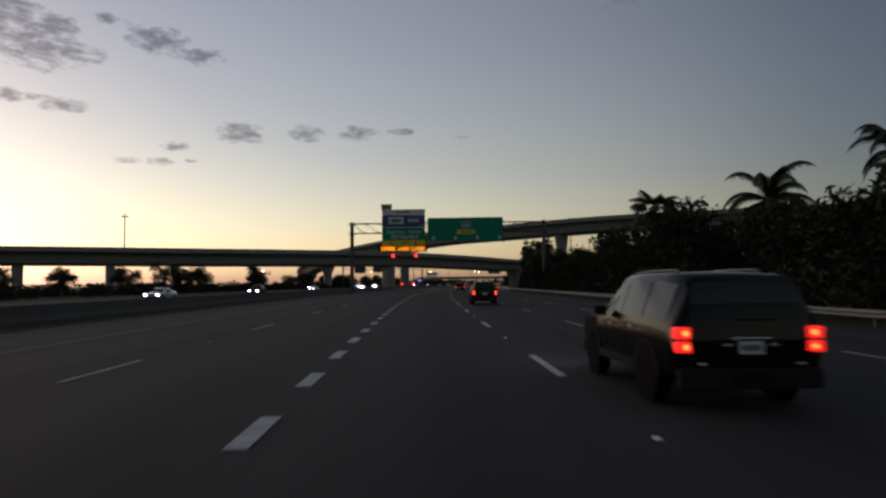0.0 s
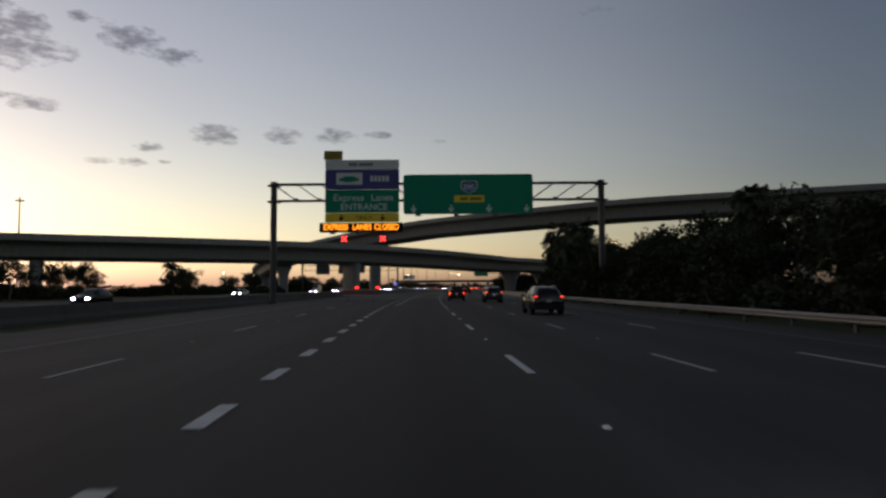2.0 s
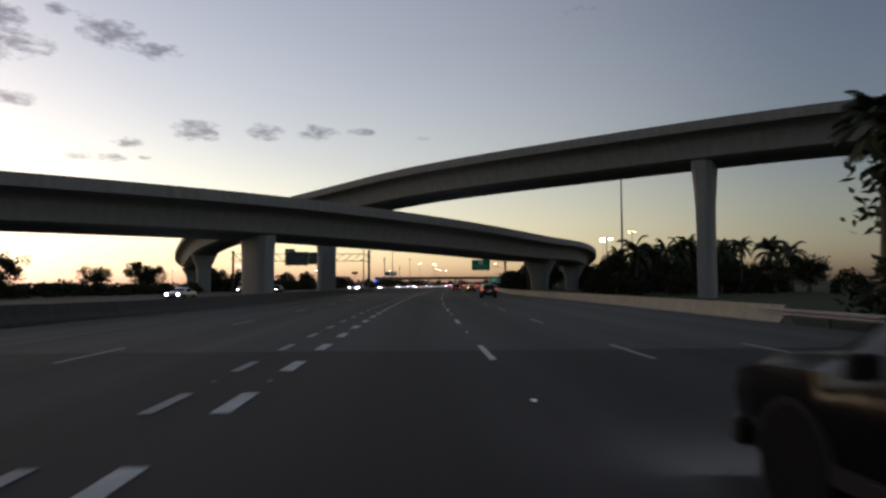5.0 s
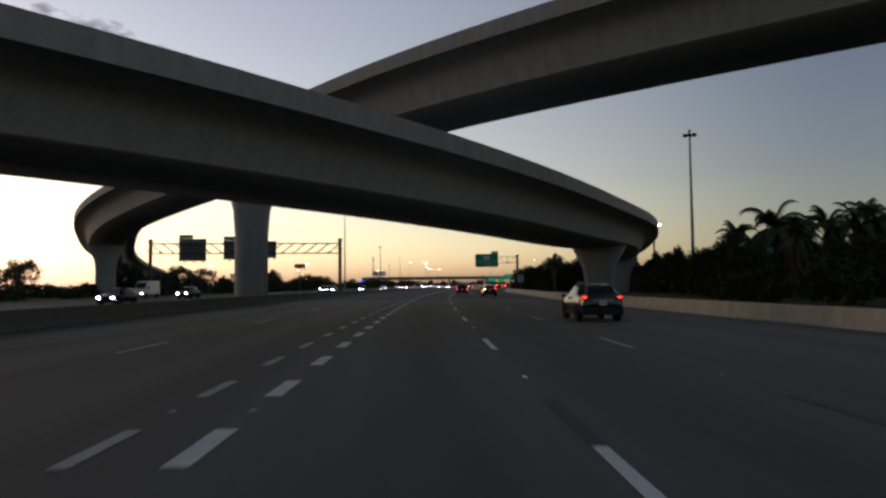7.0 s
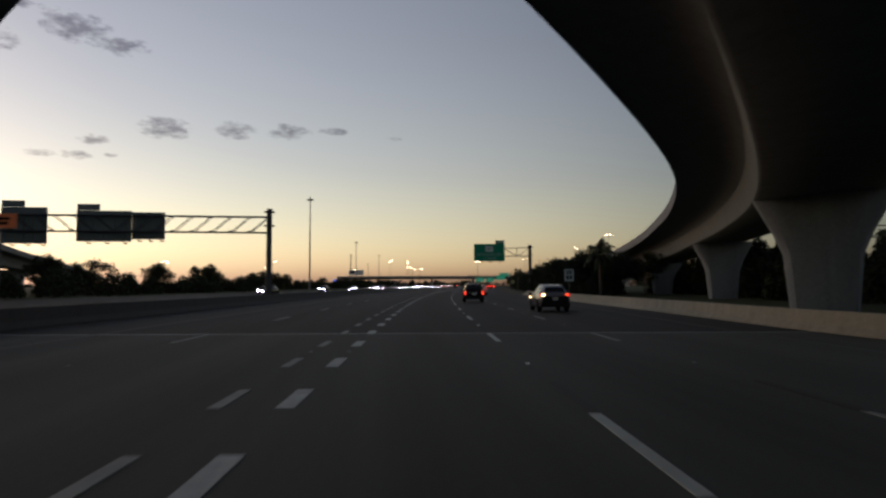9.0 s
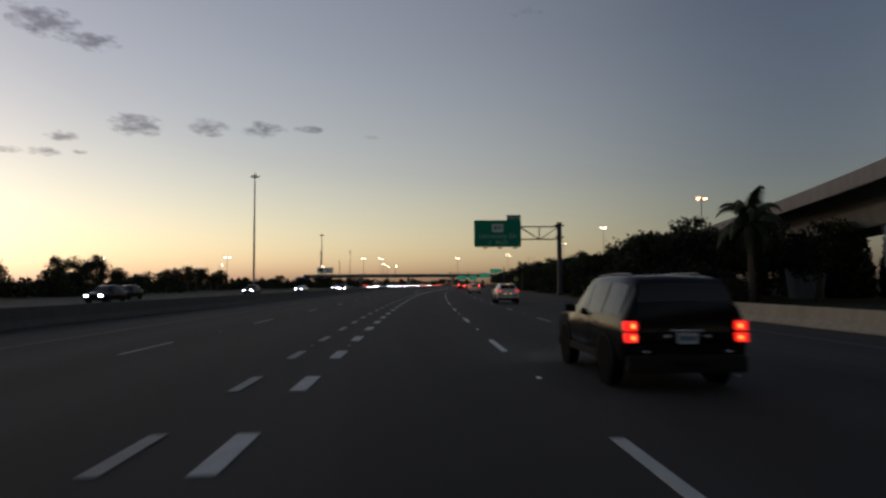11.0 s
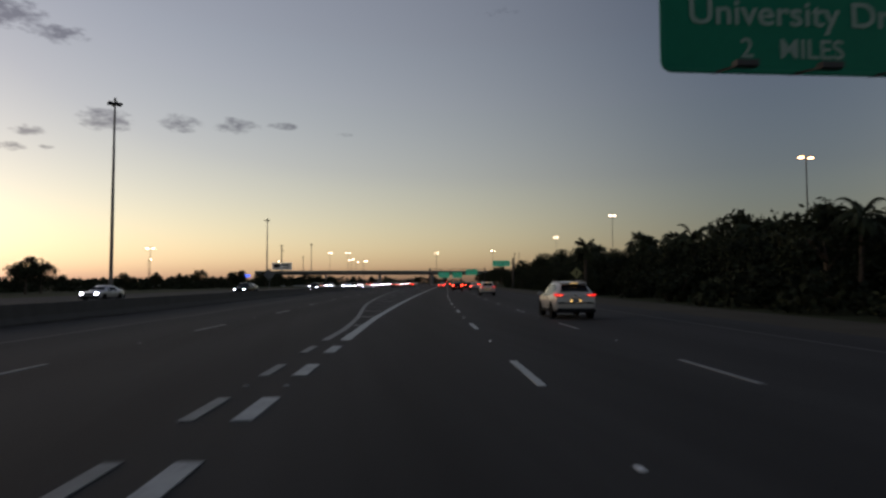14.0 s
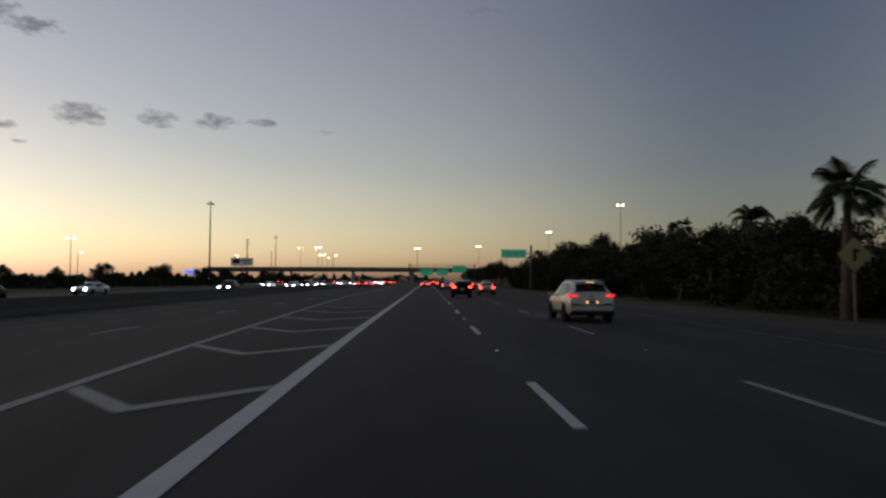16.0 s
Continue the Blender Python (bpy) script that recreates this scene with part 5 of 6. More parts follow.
black_suv = build_car("black boxy SUV with bright stacked tail lamps", "car_black", BOXY, 2.75, 0.38, 0.95, [(0.83, -2.31, 0.98, 0.20, 0.16, 0.15), (0.83, -2.32, 0.81, 0.20, 0.16, 0.14)],
                      rear_glass=(-2.29, -2.13), screen=(0.58, 1.14), sides=BOXY_SIDES, rails=True)
part("tow_bar", boxed((0, -2.44, 0.44), (0.5, 0.08, 0.08), 0.02), "ink", black_suv)
for x, z in ((-0.30, 0.83), (0.30, 0.83), (0.62, 0.60), (-0.62, 0.60)):
    part("reflector", boxed((x, -2.40, z), (0.12, 0.02, 0.035), 0.006), "chrome", black_suv, "small bright trim")
part("rear_wiper", boxed((0.1, -2.345, 1.14), (0.5, 0.02, 0.025), 0.006), "plastic", black_suv)
place(black_suv, 10.3, 1.6)

silver_suv = build_car("dark grey SUV with silver roof rails and lit lamps", "car_grey", CROSS, 2.70, 0.36, 0.925, [(0.76, -2.11, 1.05, 0.22, 0.14, 0.10)],
                       rear_glass=(-2.06, -1.80), screen=(0.52, 1.28), sides=CROSS_SIDES, rails=True)
part("tailgate_trim", boxed((0, -2.215, 0.92), (0.9, 0.02, 0.03), 0.006), "chrome", silver_suv)
place(silver_suv, 88.5, 5.4)

signal_suv = build_car("grey SUV with a flashing turn signal and dark tailgate", "car_mid", CROSS, 2.67, 0.345, 0.925, [(0.74, -2.11, 1.03, 0.28, 0.14, 0.16)],
                       rear_glass=(-2.06, -1.80), screen=(0.52, 1.28), sides=CROSS_SIDES, rails=True)
part("turn_signal", boxed((-0.72, -2.20, 1.02), (0.20, 0.03, 0.14), 0.02), "blinker", signal_suv, "flashing amber turn signal")
part("front_indicator", boxed((-0.90, 1.92, 0.84), (0.06, 0.22, 0.10), 0.02), "blinker", signal_suv, "amber front indicator")
part("tailgate", boxed((0, -2.215, 0.70), (1.52, 0.05, 0.52), 0.02), "plastic", signal_suv, "dark tailgate panel")
place(signal_suv, 264.0, 5.5)


def saloon(label, paint, tail):
    return build_car(label, paint, SALOON, 2.75, 0.33, 0.91, [(0.70, -2.33, 0.80, 0.30, 0.10, 0.12)], rear_glass=(-1.72, -1.12), screen=(0.52, 1.03), sides=SALOON_SIDES, tail_mat=tail)


def crossover(label, paint, tail):
    return build_car(label, paint, CROSS, 2.67, 0.345, 0.925, [(0.74, -2.11, 1.03, 0.30, 0.14, 0.13)], rear_glass=(-2.06, -1.80), screen=(0.52, 1.28), sides=CROSS_SIDES, tail_mat=tail)


sal_g = saloon("silver saloon car in queueing traffic, lamps lit", "car_silver", "tail_far")
suv_g = crossover("dark SUV in queueing traffic, lamps lit", "car_black", "tail_far")
for c in (sal_g, suv_g):
    c["group"] = "cars in the traffic ahead"
place(suv_g, 466.0, 1.75)
place(sal_g, 478.0, 5.3)


def drop(car, y, u, turn=0.0):
    p = at_road(y, u, 0.010)
    return copy_thing(car, pose(p.x, p.y, p.z, 0, 0, heading(y) + turn))


for y, u in ((50.5, 1.9), (127.0, 1.9), (286.0, 1.9)):
    drop(black_suv, y, u)
for y, u in ((117.2, 5.3), (203.0, 5.7)):
    drop(silver_suv, y, u)
for y, u in ((381.3, 4.75), (430.0, 4.8)):
    drop(white_suv, y, u)
rng = random.Random(4)
for lane, ys in ((1.75, range(520, 800, 24)), (5.3, range(508, 800, 26)), (8.8, range(512, 800, 30)), (-1.9, range(560, 800, 28))):
    for y in ys:
        drop(rng.choice((sal_g, suv_g)), y + rng.uniform(-5, 5), lane + rng.uniform(-0.3, 0.3))
for y, u in ((560, -17.5), (610, -14.5), (590, -18.5), (690, -17)):
    drop(rng.choice((sal_g, suv_g)), y, u)
# stopped cars on the side road far off
for x in (-8.8, 16.0, 38.0):
    copy_thing(rng.choice((sal_g, suv_g)), pose(x, 671.0, -0.02, 0, 0, 8.0))

# oncoming traffic
on_a = saloon("silver saloon car coming the other way, headlamps lit", "car_silver", "tail_off")
on_b = crossover("dark SUV coming the other way, headlamps lit", "car_black", "tail_off")
for c, lab in ((on_a, "silver saloon car coming the other way, headlamps lit"), (on_b, "dark SUV coming the other way, headlamps lit")):
    tagged(c, lab, "car", "oncoming cars on the opposite carriageway")
place(on_a, 70, -31.5, 180)
place(on_b, 112, -33.5, 180)
for y in (38, 165, 196, 238, 268, 330, 352, 392, 415, 440, 470, 492, 520, 545, 566, 590, 612, 640, 668, 700, 735, 770, 535, 555, 578, 600, 622, 632, 652, 660, 680, 690, 715, 725, 750, 790):
    drop(rng.choice((on_a, on_b)), y + rng.uniform(-6, 6), rng.choice((-29.0, -31.5, -34.5, -37.6)) if y < 480 else rng.choice((-27, -30, -33)), 180)

# delivery van among the oncoming traffic
VAN = [(-2.75, 0.90, 0.50, 1.2, 0.86, 2.55), (-2.70, 0.97, 0.42, 1.2, 0.90, 2.62), (-1.5, 0.98, 0.40, 1.2, 0.90, 2.64), (0.6, 0.98, 0.40, 1.2, 0.90, 2.62), (1.15, 0.97, 0.40, 1.2, 0.86, 2.45),
       (1.75, 0.96, 0.40, 1.2, 0.82, 1.62), (2.0, 0.95, 0.42, 1.15, 0.80, 1.38), (2.6, 0.90, 0.45, 1.0, 0.74, 1.12), (2.75, 0.80, 0.50, 0.85, 0.68, 0.95)]
van = build_car("tall white delivery van coming the other way", "car_white", VAN, 3.5, 0.36, 0.97, [(0.88, -2.74, 1.3, 0.12, 0.08, 0.4)],
                screen=(1.2, 1.85), sides=((0.75, 1.35, 0.06, 0.5, (0, -0.15)),), category="van")
van.name = "van"
place(van, 272.0, -47.0, 180)

# striped barricade that closes the express lanes
bar = thing("barricade", "wide red and white striped barricade with red warning lamps", "barricade")
W = 3.4
for z, h in ((1.40, 0.07), (0.86, 0.07)):
    part("rail", boxed((0, 0, z), (W, 0.07, h), 0.012), "stripe_white", bar, "scuffed white rail")
board_p = part("board", boxed((0, 0, 1.13), (W, 0.05, 0.44), 0.01), "stripe_red", bar, "scuffed red board")
for k in range(7):
    bm = bmesh.new()
    x = -1.44 + 0.48 * k
    q = [bm.verts.new((x + a, -0.029, 1.13 + b)) for a, b in ((-0.20, -0.20), (-0.07, -0.20), (0.20, 0.20), (0.07, 0.20))]
    bm.faces.new(q)
    part("stripe", bm, "stripe_pale", board_p)
for x in (-1.25, 1.25):
    part("post", boxed((x, 0.06, 0.74), (0.05, 0.05, 1.44), 0.01), "steel", bar)
    part("foot", boxed((x, 0.06, 0.03), (0.05, 0.6, 0.05), 0.01), "steel", bar)
for x in (-0.4, 1.65):
    lamp = part("lamp_housing", boxed((x, 0.05, 1.50), (0.26, 0.14, 0.10), 0.02), "ink", bar)
    part("warning_lamp", lathe(bmesh.new(), [(1.545, 0.06), (1.55, 0.17), (1.60, 0.19), (1.68, 0.15), (1.70, 0.05)], "z", 14, (x, 0.03, 0)), "warn", lamp, "lit red warning lamp")
bar.matrix_world = pose(-6.9, 113.6, 0.012, 0, 0, -1.0)

# ---- trees and palms ----


def crown_mesh(name, seed, rx, rz, clumps, leaves, size, low=0.35):
    """A crown of many small leaf blades gathered in clumps, with an uneven outline and gaps."""
    g = np.random.default_rng(seed)
    c = []
    while len(c) < clumps:
        p = g.uniform(-1, 1, 3)
        d = np.linalg.norm(p)
        if 0.35 < d < 1.0:
            c.append(p)
    c = np.array(c) * (rx, rx, rz) * g.uniform(0.75, 1.12, (clumps, 1))
    cr = g.uniform(0.24, 0.42, clumps) * rx
    k = g.integers(0, clumps, leaves)
    d = g.normal(size=(leaves, 3))
    d /= np.linalg.norm(d, axis=1)[:, None]
    pos = c[k] + d * cr[k][:, None] * g.uniform(0.3, 1.05, leaves)[:, None] * (1, 1, 0.75)
    a, b = g.normal(size=(leaves, 3)), g.normal(size=(leaves, 3))
    a /= np.linalg.norm(a, axis=1)[:, None]
    b = np.cross(a, b)
    b /= np.linalg.norm(b, axis=1)[:, None]
    s = size * g.uniform(0.6, 1.3, leaves)[:, None]
    v = np.stack([pos - a * s, pos + b * s * 0.45, pos + a * s, pos - b * s * 0.45], 1).reshape(-1, 3)
    f = np.arange(leaves * 4).reshape(-1, 4)
    me = bpy.data.meshes.new(name)
    me.from_pydata(v.tolist(), [], f.tolist())
    me.materials.append(M["leaf"])
    return me


def trunk_mesh(name, seed, high, r, limbs):
    g = random.Random(seed)
    bm = bmesh.new()
    p = Vector((0, 0, -0.3))
    n = 5
    pts = [p]
    for i in range(n):
        p = p + Vector((g.uniform(-0.12, 0.12), g.uniform(-0.12, 0.12), high / n))
        pts.append(p)
    for i in range(n):
        tube(bm, pts[i], pts[i + 1], r * (1 - 0.13 * i), r * (1 - 0.13 * (i + 1)), 8)
    for k in range(limbs):
        a = 2 * math.pi * k / limbs + g.uniform(-0.4, 0.4)
        q = pts[-1] - Vector((0, 0, g.uniform(0, high * 0.3)))
        e = q + Vector((math.cos(a), math.sin(a), g.uniform(0.7, 1.3))) * high * 0.45
        m = q.lerp(e, 0.5) + Vector((0, 0, -0.15))
        tube(bm, q, m, r * 0.45, r * 0.3, 6)
        tube(bm, m, e, r * 0.3, r * 0.1, 6)
    me = bpy.data.meshes.new(name)
    bm.to_mesh(me)
    bm.free()
    me.materials.append(M["bark"])
    return me


def frond_mesh(name, seed, count, length, leaf, droop, stiff):
    """A palm head: arching ribs with blades on both sides."""
    g = random.Random(seed)
    vs, fs = [], []
    for k in range(count):
        az = 2 * math.pi * (k * 0.382 + g.uniform(-0.03, 0.03))
        el = radians(g.uniform(-25, 80))
        L = length * g.uniform(0.8, 1.1)
        p, d = Vector((0, 0, 0)), Vector((math.cos(az) * math.cos(el), math.sin(az) * math.cos(el), math.sin(el)))
        side = d.cross(Vector((0, 0, 1)))
        side = side.normalized() if side.length > 0.05 else Vector((1, 0, 0))
        n = 12
        for i in range(n):
            q = p + d * (L / n)
            w = 0.035 * (1 - i / n) + 0.01
            b = len(vs)
            vs += [p - side * w, p + side * w, q + side * w, q - side * w]
            fs.append((b, b + 1, b + 2, b + 3))
            if i >= (1 if not stiff else 5):
                for s in (-1, 1):
                    for h in (0.0, 0.5):
                        o = p.lerp(q, h)
                        ll = leaf * math.sin(math.pi * min(1, (i + h + 1.5) / (n + 1.5))) * g.uniform(0.75, 1.1)
                        t = o + (side * s * 0.8 + d * 0.6 + Vector((0, 0, -0.35 - droop * 0.3))).normalized() * ll
                        b = len(vs)
                        vs += [o - d * (0.04 if stiff else 0.07), o + d * (0.06 if stiff else 0.11), t]
                        fs.append((b, b + 1, b + 2))
            p = q
            d = (d + Vector((0, 0, -droop * (0.10 + 0.03 * i)))).normalized()
    me = bpy.data.meshes.new(name)
    me.from_pydata([tuple(v) for v in vs], [], fs)
    me.materials.append(M["frond"])
    return me


def plant(kind, label, at, turn, scale, parts, group):
    ob = thing(kind, label, "tree" if kind == "tree" else "palm tree", at, turn, group)
    for name, me, loc in parts:
        c = new(name, me)
        c.parent = ob
        c.location = loc
    ob.scale = (scale, scale, scale)
    return ob


CROWNS = [crown_mesh("crown", 10 + i, 3.0 + 0.3 * (i % 3), 2.1 + 0.25 * (i % 2), 34 + 4 * i, 3600, 0.20) for i in range(5)]
TRUNKS = [trunk_mesh("trunk", 20 + i, 3.4, 0.24, 5) for i in range(3)]
BUSHES = [crown_mesh("crown", 40 + i, 2.2, 1.3, 22, 1500, 0.19) for i in range(3)]
HEADS = [frond_mesh("crown", 50 + i, 24, 3.1, 0.75, 1.0, False) for i in range(3)]
CABBAGE = [frond_mesh("crown", 60 + i, 44, 1.9, 0.9, 0.7, True) for i in range(2)]


def palm_trunk(seed, high):
    g = random.Random(seed)
    bm = bmesh.new()
    p = Vector((0, 0, -0.3))
    lean = Vector((g.uniform(-0.05, 0.05), g.uniform(-0.05, 0.05), 0))
    n = 8
    for i in range(n):
        q = p + Vector((0, 0, (high + 0.3) / n)) + lean * (high / n)
        tube(bm, p, q, 0.21 - 0.008 * i + 0.02, 0.20 - 0.008 * i, 8)
        p = q
    me = bpy.data.meshes.new("trunk")
    bm.to_mesh(me)
    bm.free()
    me.materials.append(M["bark"])
    return me, p


PALM_TRUNKS = [palm_trunk(70 + i, h) for i, h in enumerate((5.0, 6.5, 8.0))]
rng = random.Random(9)


def tree(x, y, h, group, label="dense dark broadleaf tree beside the motorway"):
    s = h / 6.3
    k = rng.randrange(5)
    return plant("tree", label, (x, y, -0.1), rng.uniform(0, 360), s, (("trunk", TRUNKS[k % 3], (0, 0, 0)), ("crown", CROWNS[k], (0, 0, 4.1))), group)


def bush(x, y, h, group):
    return plant("tree", "low dark shrub under the trees", (x, y, -0.1), rng.uniform(0, 360), h / 2.5, (("trunk", TRUNKS[0], (0, 0, -2.9)), ("crown", BUSHES[rng.randrange(3)], (0, 0, 1.15))), group)


def palm(x, y, h, group, cabbage=False):
    me, top = PALM_TRUNKS[rng.randrange(3)]
    head = rng.choice(CABBAGE if cabbage else HEADS)
    s = h / (top.z + (1.0 if cabbage else 1.4))
    return plant("palm", "cabbage palm with a dense round head" if cabbage else "tall palm with arching fronds", (x, y, -0.1), rng.uniform(0, 360), s,
                 (("trunk", me, (0, 0, 0)), ("crown", head, top)), group)


# the belt along the right-hand shoulder, before the flyovers
G1 = "trees along the shoulder before the flyovers"
for y in np.arange(-6, 148, 8.0):
    for row, (u, h) in enumerate(((19.5, 6.9), (27.5, 8.4))):
        p = at_road(float(y) + rng.uniform(-2, 2), u + rng.uniform(-1.5, 1.5))
        tree(p.x, p.y, h * rng.uniform(0.8, 1.12), G1)
for y in np.arange(-8, 150, 12.0):
    p = at_road(float(y), 16.8 + rng.uniform(-0.5, 1.2))
    bush(p.x, p.y, rng.uniform(2.2, 3.4), G1)
for y, u, h, cab in ((20, 22, 7.4, 0), (33, 22.5, 10, 0), (48, 23, 10, 0), (74, 23.5, 11.4, 1), (78, 27, 10, 1), (146, 18.2, 10.8, 1), (143, 20.5, 11.0, 1), (150, 17.6, 9.6, 1), (139, 17.5, 8.2, 0), (148, 21.5, 10.4, 1), (100, 24, 9.5, 1)):
    p = at_road(y, u)
    palm(p.x, p.y, h, G1, bool(cab))
for y, u, h in ((141, 19, 8.6), (146, 21, 9.8), (148, 20.5, 9.2), (144, 24, 9.6)):
    p = at_road(y, u)
    tree(p.x, p.y, h, G1)
# beyond the flyovers, on the right
G2 = "trees and palms behind the right-hand barrier"
for x, y in ((35, 233), (38, 241), (41, 249), (45, 257), (49, 266), (53, 275), (57, 284), (61, 294), (65, 305), (68, 317), (71, 330), (46, 236), (52, 244), (57, 253), (62, 262), (67, 272), (72, 284),
             (60, 238), (66, 246), (73, 256), (42, 226), (52, 224), (62, 226), (72, 236), (80, 250), (80, 270), (76, 300), (80, 320)):
    tree(x + rng.uniform(-1.5, 1.5), y + rng.uniform(-1.5, 1.5), rng.uniform(5.4, 7.0), G2)
for x, y in ((33, 229), (36, 236), (39, 243), (42, 251), (46, 260), (50, 270), (54, 279), (58, 289), (62, 299), (66, 311), (69, 323), (30, 224), (34, 220), (40, 218)):
    bush(x + rng.uniform(-1, 1), y + rng.uniform(-1, 1), rng.uniform(2.6, 3.8), G2)
for x, y, h in ((44, 240, 8.4), (47, 243, 8.8), (50, 238, 9.6), (54, 241, 8.6), (57, 246, 8.6), (40, 233, 7.6), (61, 244, 10.0), (66, 252, 9.2), (53, 262, 8.0), (70, 262, 9.4), (58, 232, 9.4), (66, 236, 9.6), (76, 246, 9.8)):
    palm(x, y, h, G2)
for x, y, h in ((40, 244, 7.2), (43, 241, 9.9), (45.5, 243.5, 9.0), (41.5, 246.5, 8.6), (48, 240, 9.6), (52, 239, 10.2)):
    palm(x, y, h, G2)
# between the barrier and the ramp
for x, y, h in ((33.5, 328.5, 6.0), (36.5, 330, 6.7), (39.5, 331, 7.2), (42, 326, 7.4), (36, 334.5, 5.8), (35, 344, 5.2), (38, 345.5, 5.8), (41, 346, 6.2), (44, 341, 6.6), (38, 339.5, 5.6), (45, 333, 7.0), (47, 324, 7.2)):
    tree(x, y, h, G2)
for x, y, h in ((38, 319.5, 8.2), (41.5, 347.5, 6.9), (40.5, 336, 6.6)):
    palm(x, y, h, G2, y > 340)
for x, y, h in ((32.8, 326, 3.0), (33, 333, 2.8), (33.6, 340, 2.8), (35, 347.5, 2.6), (36.5, 324, 3.4)):
    bush(x, y, h, G2)
# the hedge-like belt along the verge to the end
G3 = "trees along the verge past the exit sign"
for y in np.arange(336, 560, 7.5):
    for row, (u, h) in enumerate(((22.5, 5.7), (29.5, 7.2))):
        p = at_road(float(y) + rng.uniform(-2, 2), u + rng.uniform(-1.2, 1.2))
        if p.y < 357 or (p.x - 13.8) > 0.70 * (p.y - 326):
            continue
        tree(p.x, p.y, h * rng.uniform(0.82, 1.14) * (0.97 if 434 < p.y < 475 else 1.06 if 395 < p.y < 434 else 1.14 if p.y >= 475 else 1.0), G3)
for y in np.arange(322, 560, 14.0):
    p = at_road(float(y), 19.6 + rng.uniform(-0.6, 1.0))
    bush(p.x, p.y, rng.uniform(2.0, 3.0), G3)
for x, y, h, cab in ((44.5, 349, 7.6, 1), (47, 351, 7.9, 1), (49.5, 349, 7.6, 0), (46, 354, 7.4, 1)):
    palm(x, y, h, G3, bool(cab))
for x, y, h in ((45, 351.5, 6.6), (48.5, 353, 6.9), (51.5, 351, 7.2), (43.5, 346.5, 5.8)):
    tree(x, y, h, G3)
for y, u, h, cab in ((386, 22, 6.2, 0), (392, 24, 6.6, 0), (398, 24, 6.3, 0), (430, 24, 7.4, 1), (436, 27, 7.2, 1), (424, 26, 7.2, 1), (431.5, 17.2, 6.7, 1), (452, 24, 7.5, 0), (470, 25, 8.0, 1), (404, 25, 6.6, 0), (412, 23.5, 6.8, 0), (500, 25, 8, 1)):
    p = at_road(y, u)
    palm(p.x, p.y, h, G3, bool(cab))
for y in np.arange(566, 800, 15.0):
    p = at_road(float(y), 24 + rng.uniform(-2, 6))
    tree(p.x, p.y, rng.uniform(6, 8.5), G3)
# beyond the opposite carriageway
G4 = "trees beyond the opposite carriageway"
for y in np.arange(60, 800, 17.0):
    p = at_road(float(y) + rng.uniform(-4, 4), -68 + rng.uniform(-6, 6) - (12 if y > 400 else 0))
    tree(p.x, p.y, rng.uniform(5.0, 7.4) if not 420 < y < 560 else rng.uniform(3.5, 4.6), G4, "dark broadleaf tree beyond the oncoming lanes")
for y, u, h in ((150, -70, 7.5), (205, -66, 8), (270, -72, 7), (300, -68, 7.5)):
    p = at_road(y, u)
    palm(p.x, p.y, h, G4)
for y, u, h in ((428, -70, 5.6), (436, -66, 6.4), (444, -72, 6.8), (452, -67, 6.2), (462, -71, 5.4)):
    p = at_road(y, u)
    tree(p.x, p.y, h, G4, "dark broadleaf tree beyond the oncoming lanes")


def thicket(name, label, seed, y0, y1, u0, u1, high, count, size=0.3):
    """Undergrowth too dense to count: leaf blades in overlapping humps along the road."""
    g = np.random.default_rng(seed)
    humps = int((y1 - y0) / 2.2)
    hy, hu, hh, hr = g.uniform(y0, y1, humps), g.uniform(u0, u1, humps), high * g.uniform(0.5, 1.05, humps), g.uniform(1.6, 3.0, humps)
    k = g.integers(0, humps, count)
    d = g.normal(size=(count, 3))
    d /= np.linalg.norm(d, axis=1)[:, None]
    base = np.array([at_road(float(a), float(b)) for a, b in zip(hy, hu)])
    pos = base[k] + d * np.stack([hr[k], hr[k], hh[k]], 1) * g.uniform(0.7, 1.05, (count, 1))
    pos[:, 2] = np.abs(pos[:, 2])
    a, b = g.normal(size=(count, 3)), g.normal(size=(count, 3))
    a /= np.linalg.norm(a, axis=1)[:, None]
    b = np.cross(a, b)
    b /= np.linalg.norm(b, axis=1)[:, None]
    s = size * g.uniform(0.6, 1.4, (count, 1))
    v = np.stack([pos - a * s, pos + b * s * 0.5, pos + a * s, pos - b * s * 0.5], 1).reshape(-1, 3)
    tagged(raw(name, v.tolist(), np.arange(count * 4).reshape(-1, 4).tolist(), "leaf"), label, "shrubs", kind="stuff")


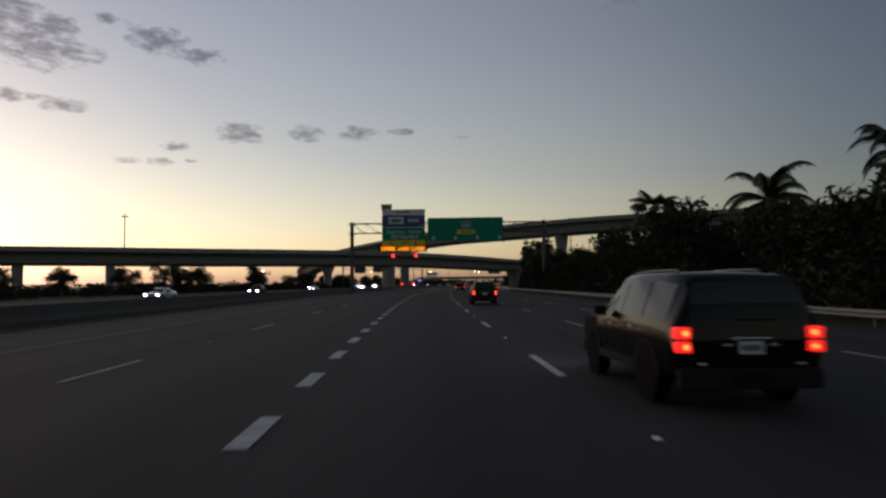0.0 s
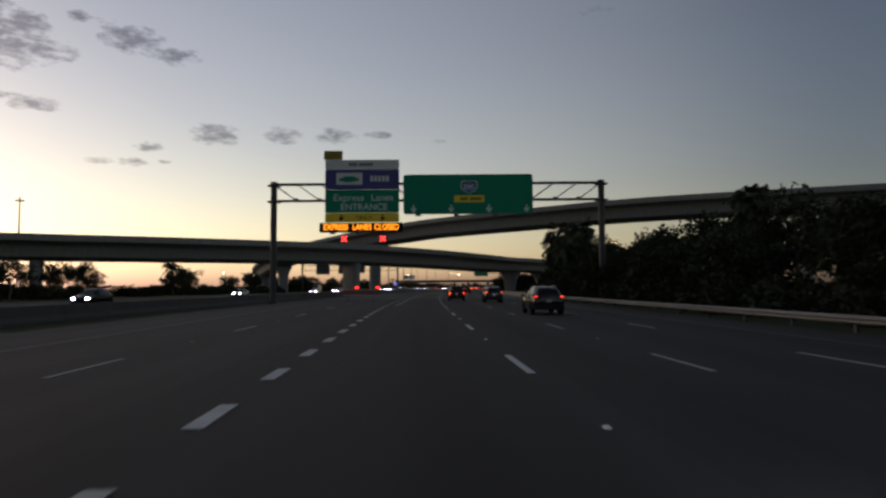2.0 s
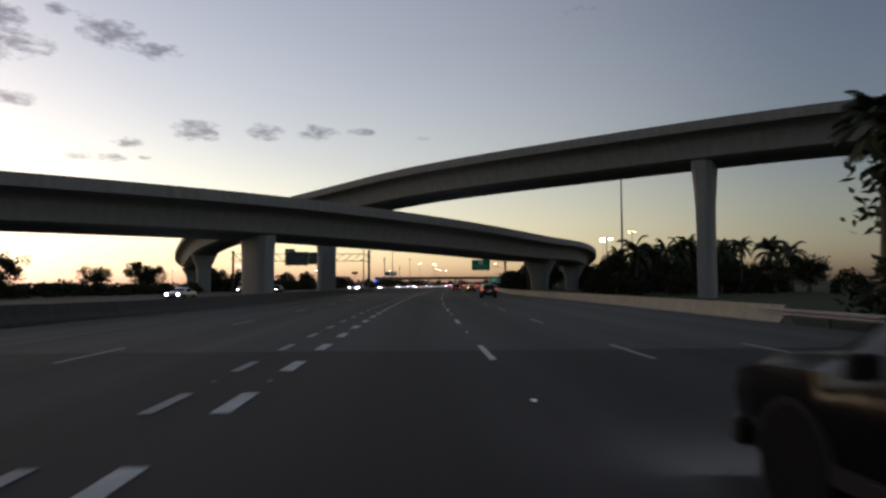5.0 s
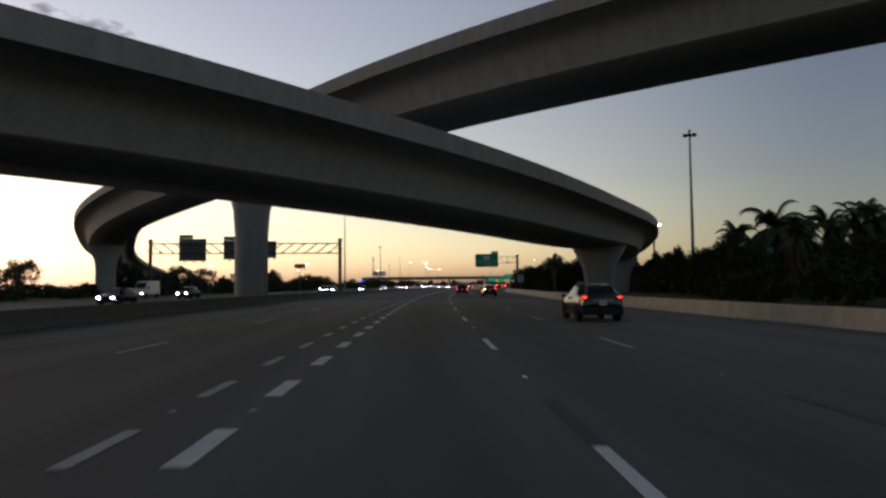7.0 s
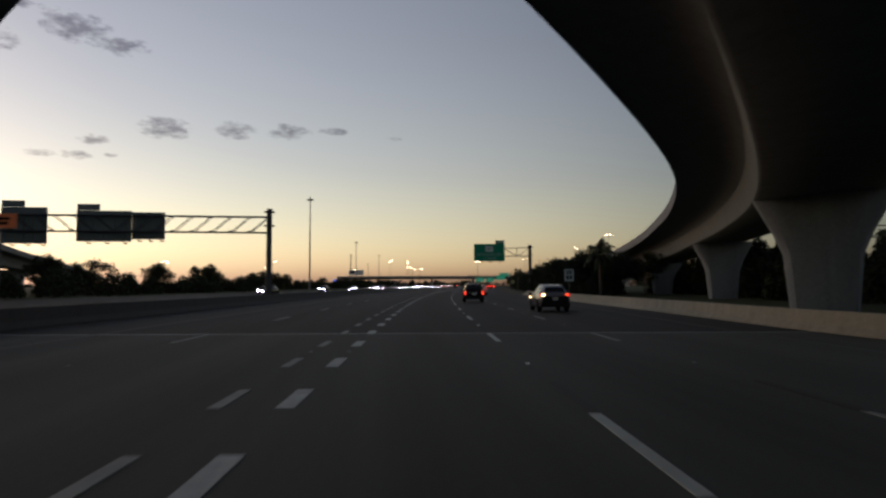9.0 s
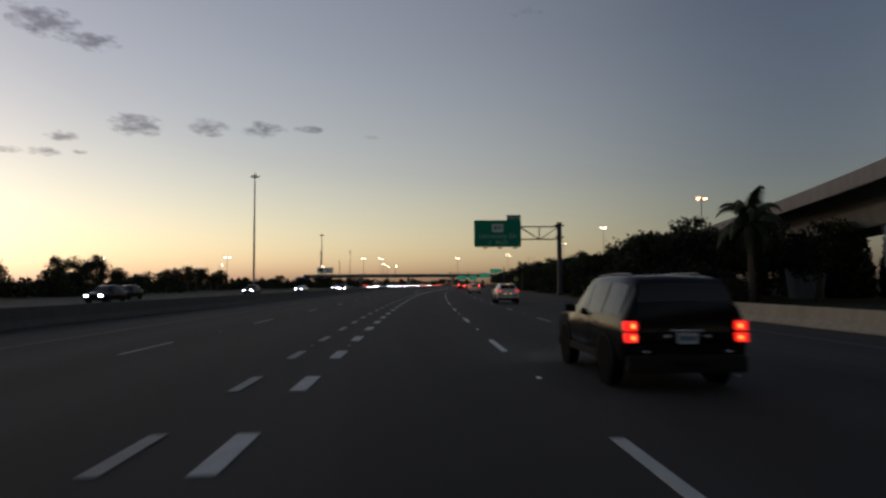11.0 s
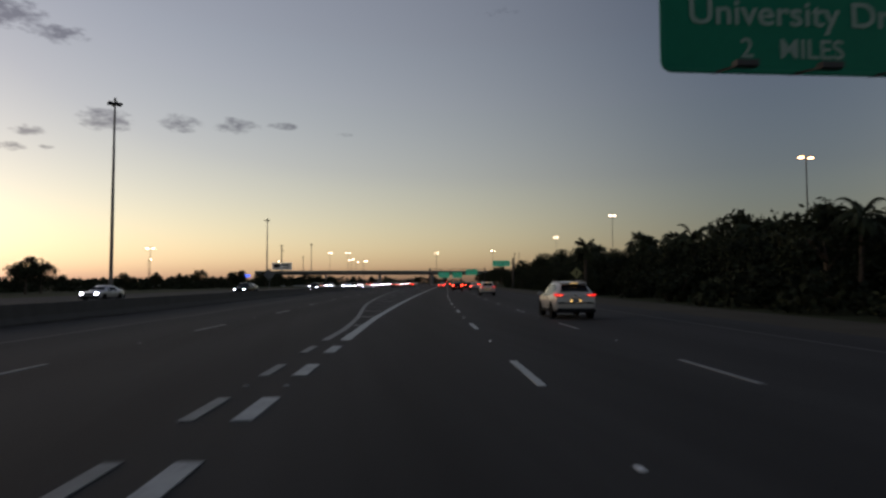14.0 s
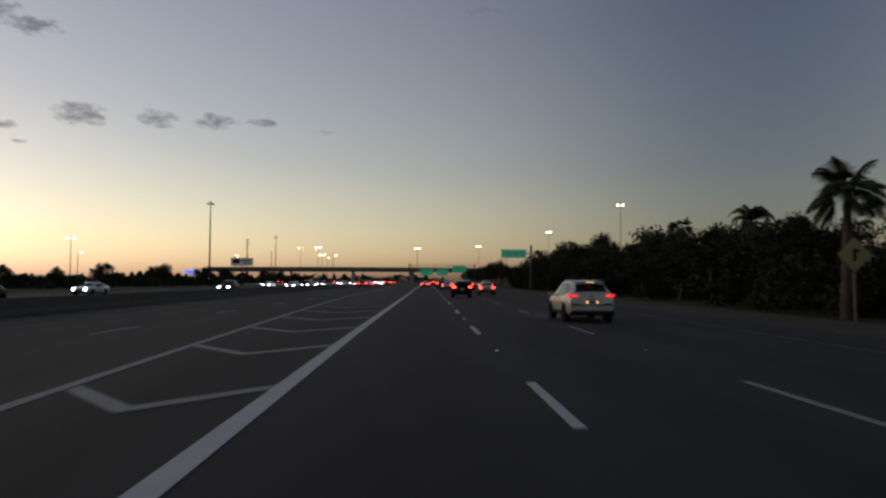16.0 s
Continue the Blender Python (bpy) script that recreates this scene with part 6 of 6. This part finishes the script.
thicket("thicket_beyond", "continuous dark thicket beyond the oncoming lanes", 31, 300, 420, -76, -60, 4.6, 22000, 0.34)
thicket("thicket_scrub", "low dark scrub between the trees beyond the oncoming lanes", 42, 40, 300, -76, -60, 2.6, 34000, 0.32)
thicket("thicket_low", "low dark scrub beyond the oncoming lanes, far on", 32, 420, 800, -92, -76, 3.0, 40000, 0.36)
thicket("thicket_shoulder", "dense dark undergrowth behind the guardrail", 33, -10, 150, 16.5, 30, 4.2, 54000, 0.26)
thicket("thicket_ramp", "dense dark undergrowth beyond the ramp piers", 34, 226, 262, 46, 66, 4.6, 14000, 0.3)
thicket("thicket_deep", "tall dark woods that close the view under the flyover", 41, 250, 360, 42, 64, 9.0, 95000, 0.36)
thicket("thicket_behind", "dark scrub that fills under the far overpass", 36, 830, 870, -160, -46, 6.0, 26000, 0.8)
thicket("thicket_far_left", "dark far scrub beside the side road", 37, 700, 800, -260, -90, 5.0, 26000, 0.8)
thicket("thicket_piers", "dense dark undergrowth behind the ramp piers", 38, 258, 318, 36, 52, 5.4, 34000, 0.3)
thicket("thicket_under", "dark woods behind the far overpass", 40, 940, 990, -330, -56, 9.0, 26000, 1.2)
thicket("thicket_end", "dark far woods where the road bends away", 39, 1184, 1215, -150, 110, 9.5, 16000, 1.5)
thicket("thicket_verge", "dense dark undergrowth along the sandy verge", 35, 330, 560, 19.5, 31, 3.6, 60000, 0.25)

# far woods, one uncountable belt round the horizon
g = np.random.default_rng(5)
n = 9000
az = g.uniform(-1.35, 1.25, n)
rad = g.uniform(880, 1500, n)
hgt = 7.5 * g.random(n) ** 0.7 * (0.75 + 0.35 * np.sin(az * 37) * np.sin(az * 91 + 1))
pos = np.stack([20 + np.sin(az) * rad, 120 + np.cos(az) * rad, hgt], 1)
keep = np.abs(pos[:, 0] - (29.2 + 0.26 * (pos[:, 1] - 413))) > 42
pos = pos[keep]
a = g.normal(size=(len(pos), 3)) * (2.2, 2.2, 1.0)
b = g.normal(size=(len(pos), 3)) * (2.2, 2.2, 1.0)
v = np.stack([pos - a, pos + b, pos + a, pos - b], 1)
v[:, :, 2] = np.maximum(v[:, :, 2], -0.05)
tagged(raw("far_woods", v.reshape(-1, 3).tolist(), np.arange(len(pos) * 4).reshape(-1, 4).tolist(), "leaf"), "low dark woods along the horizon", "woods", kind="stuff")
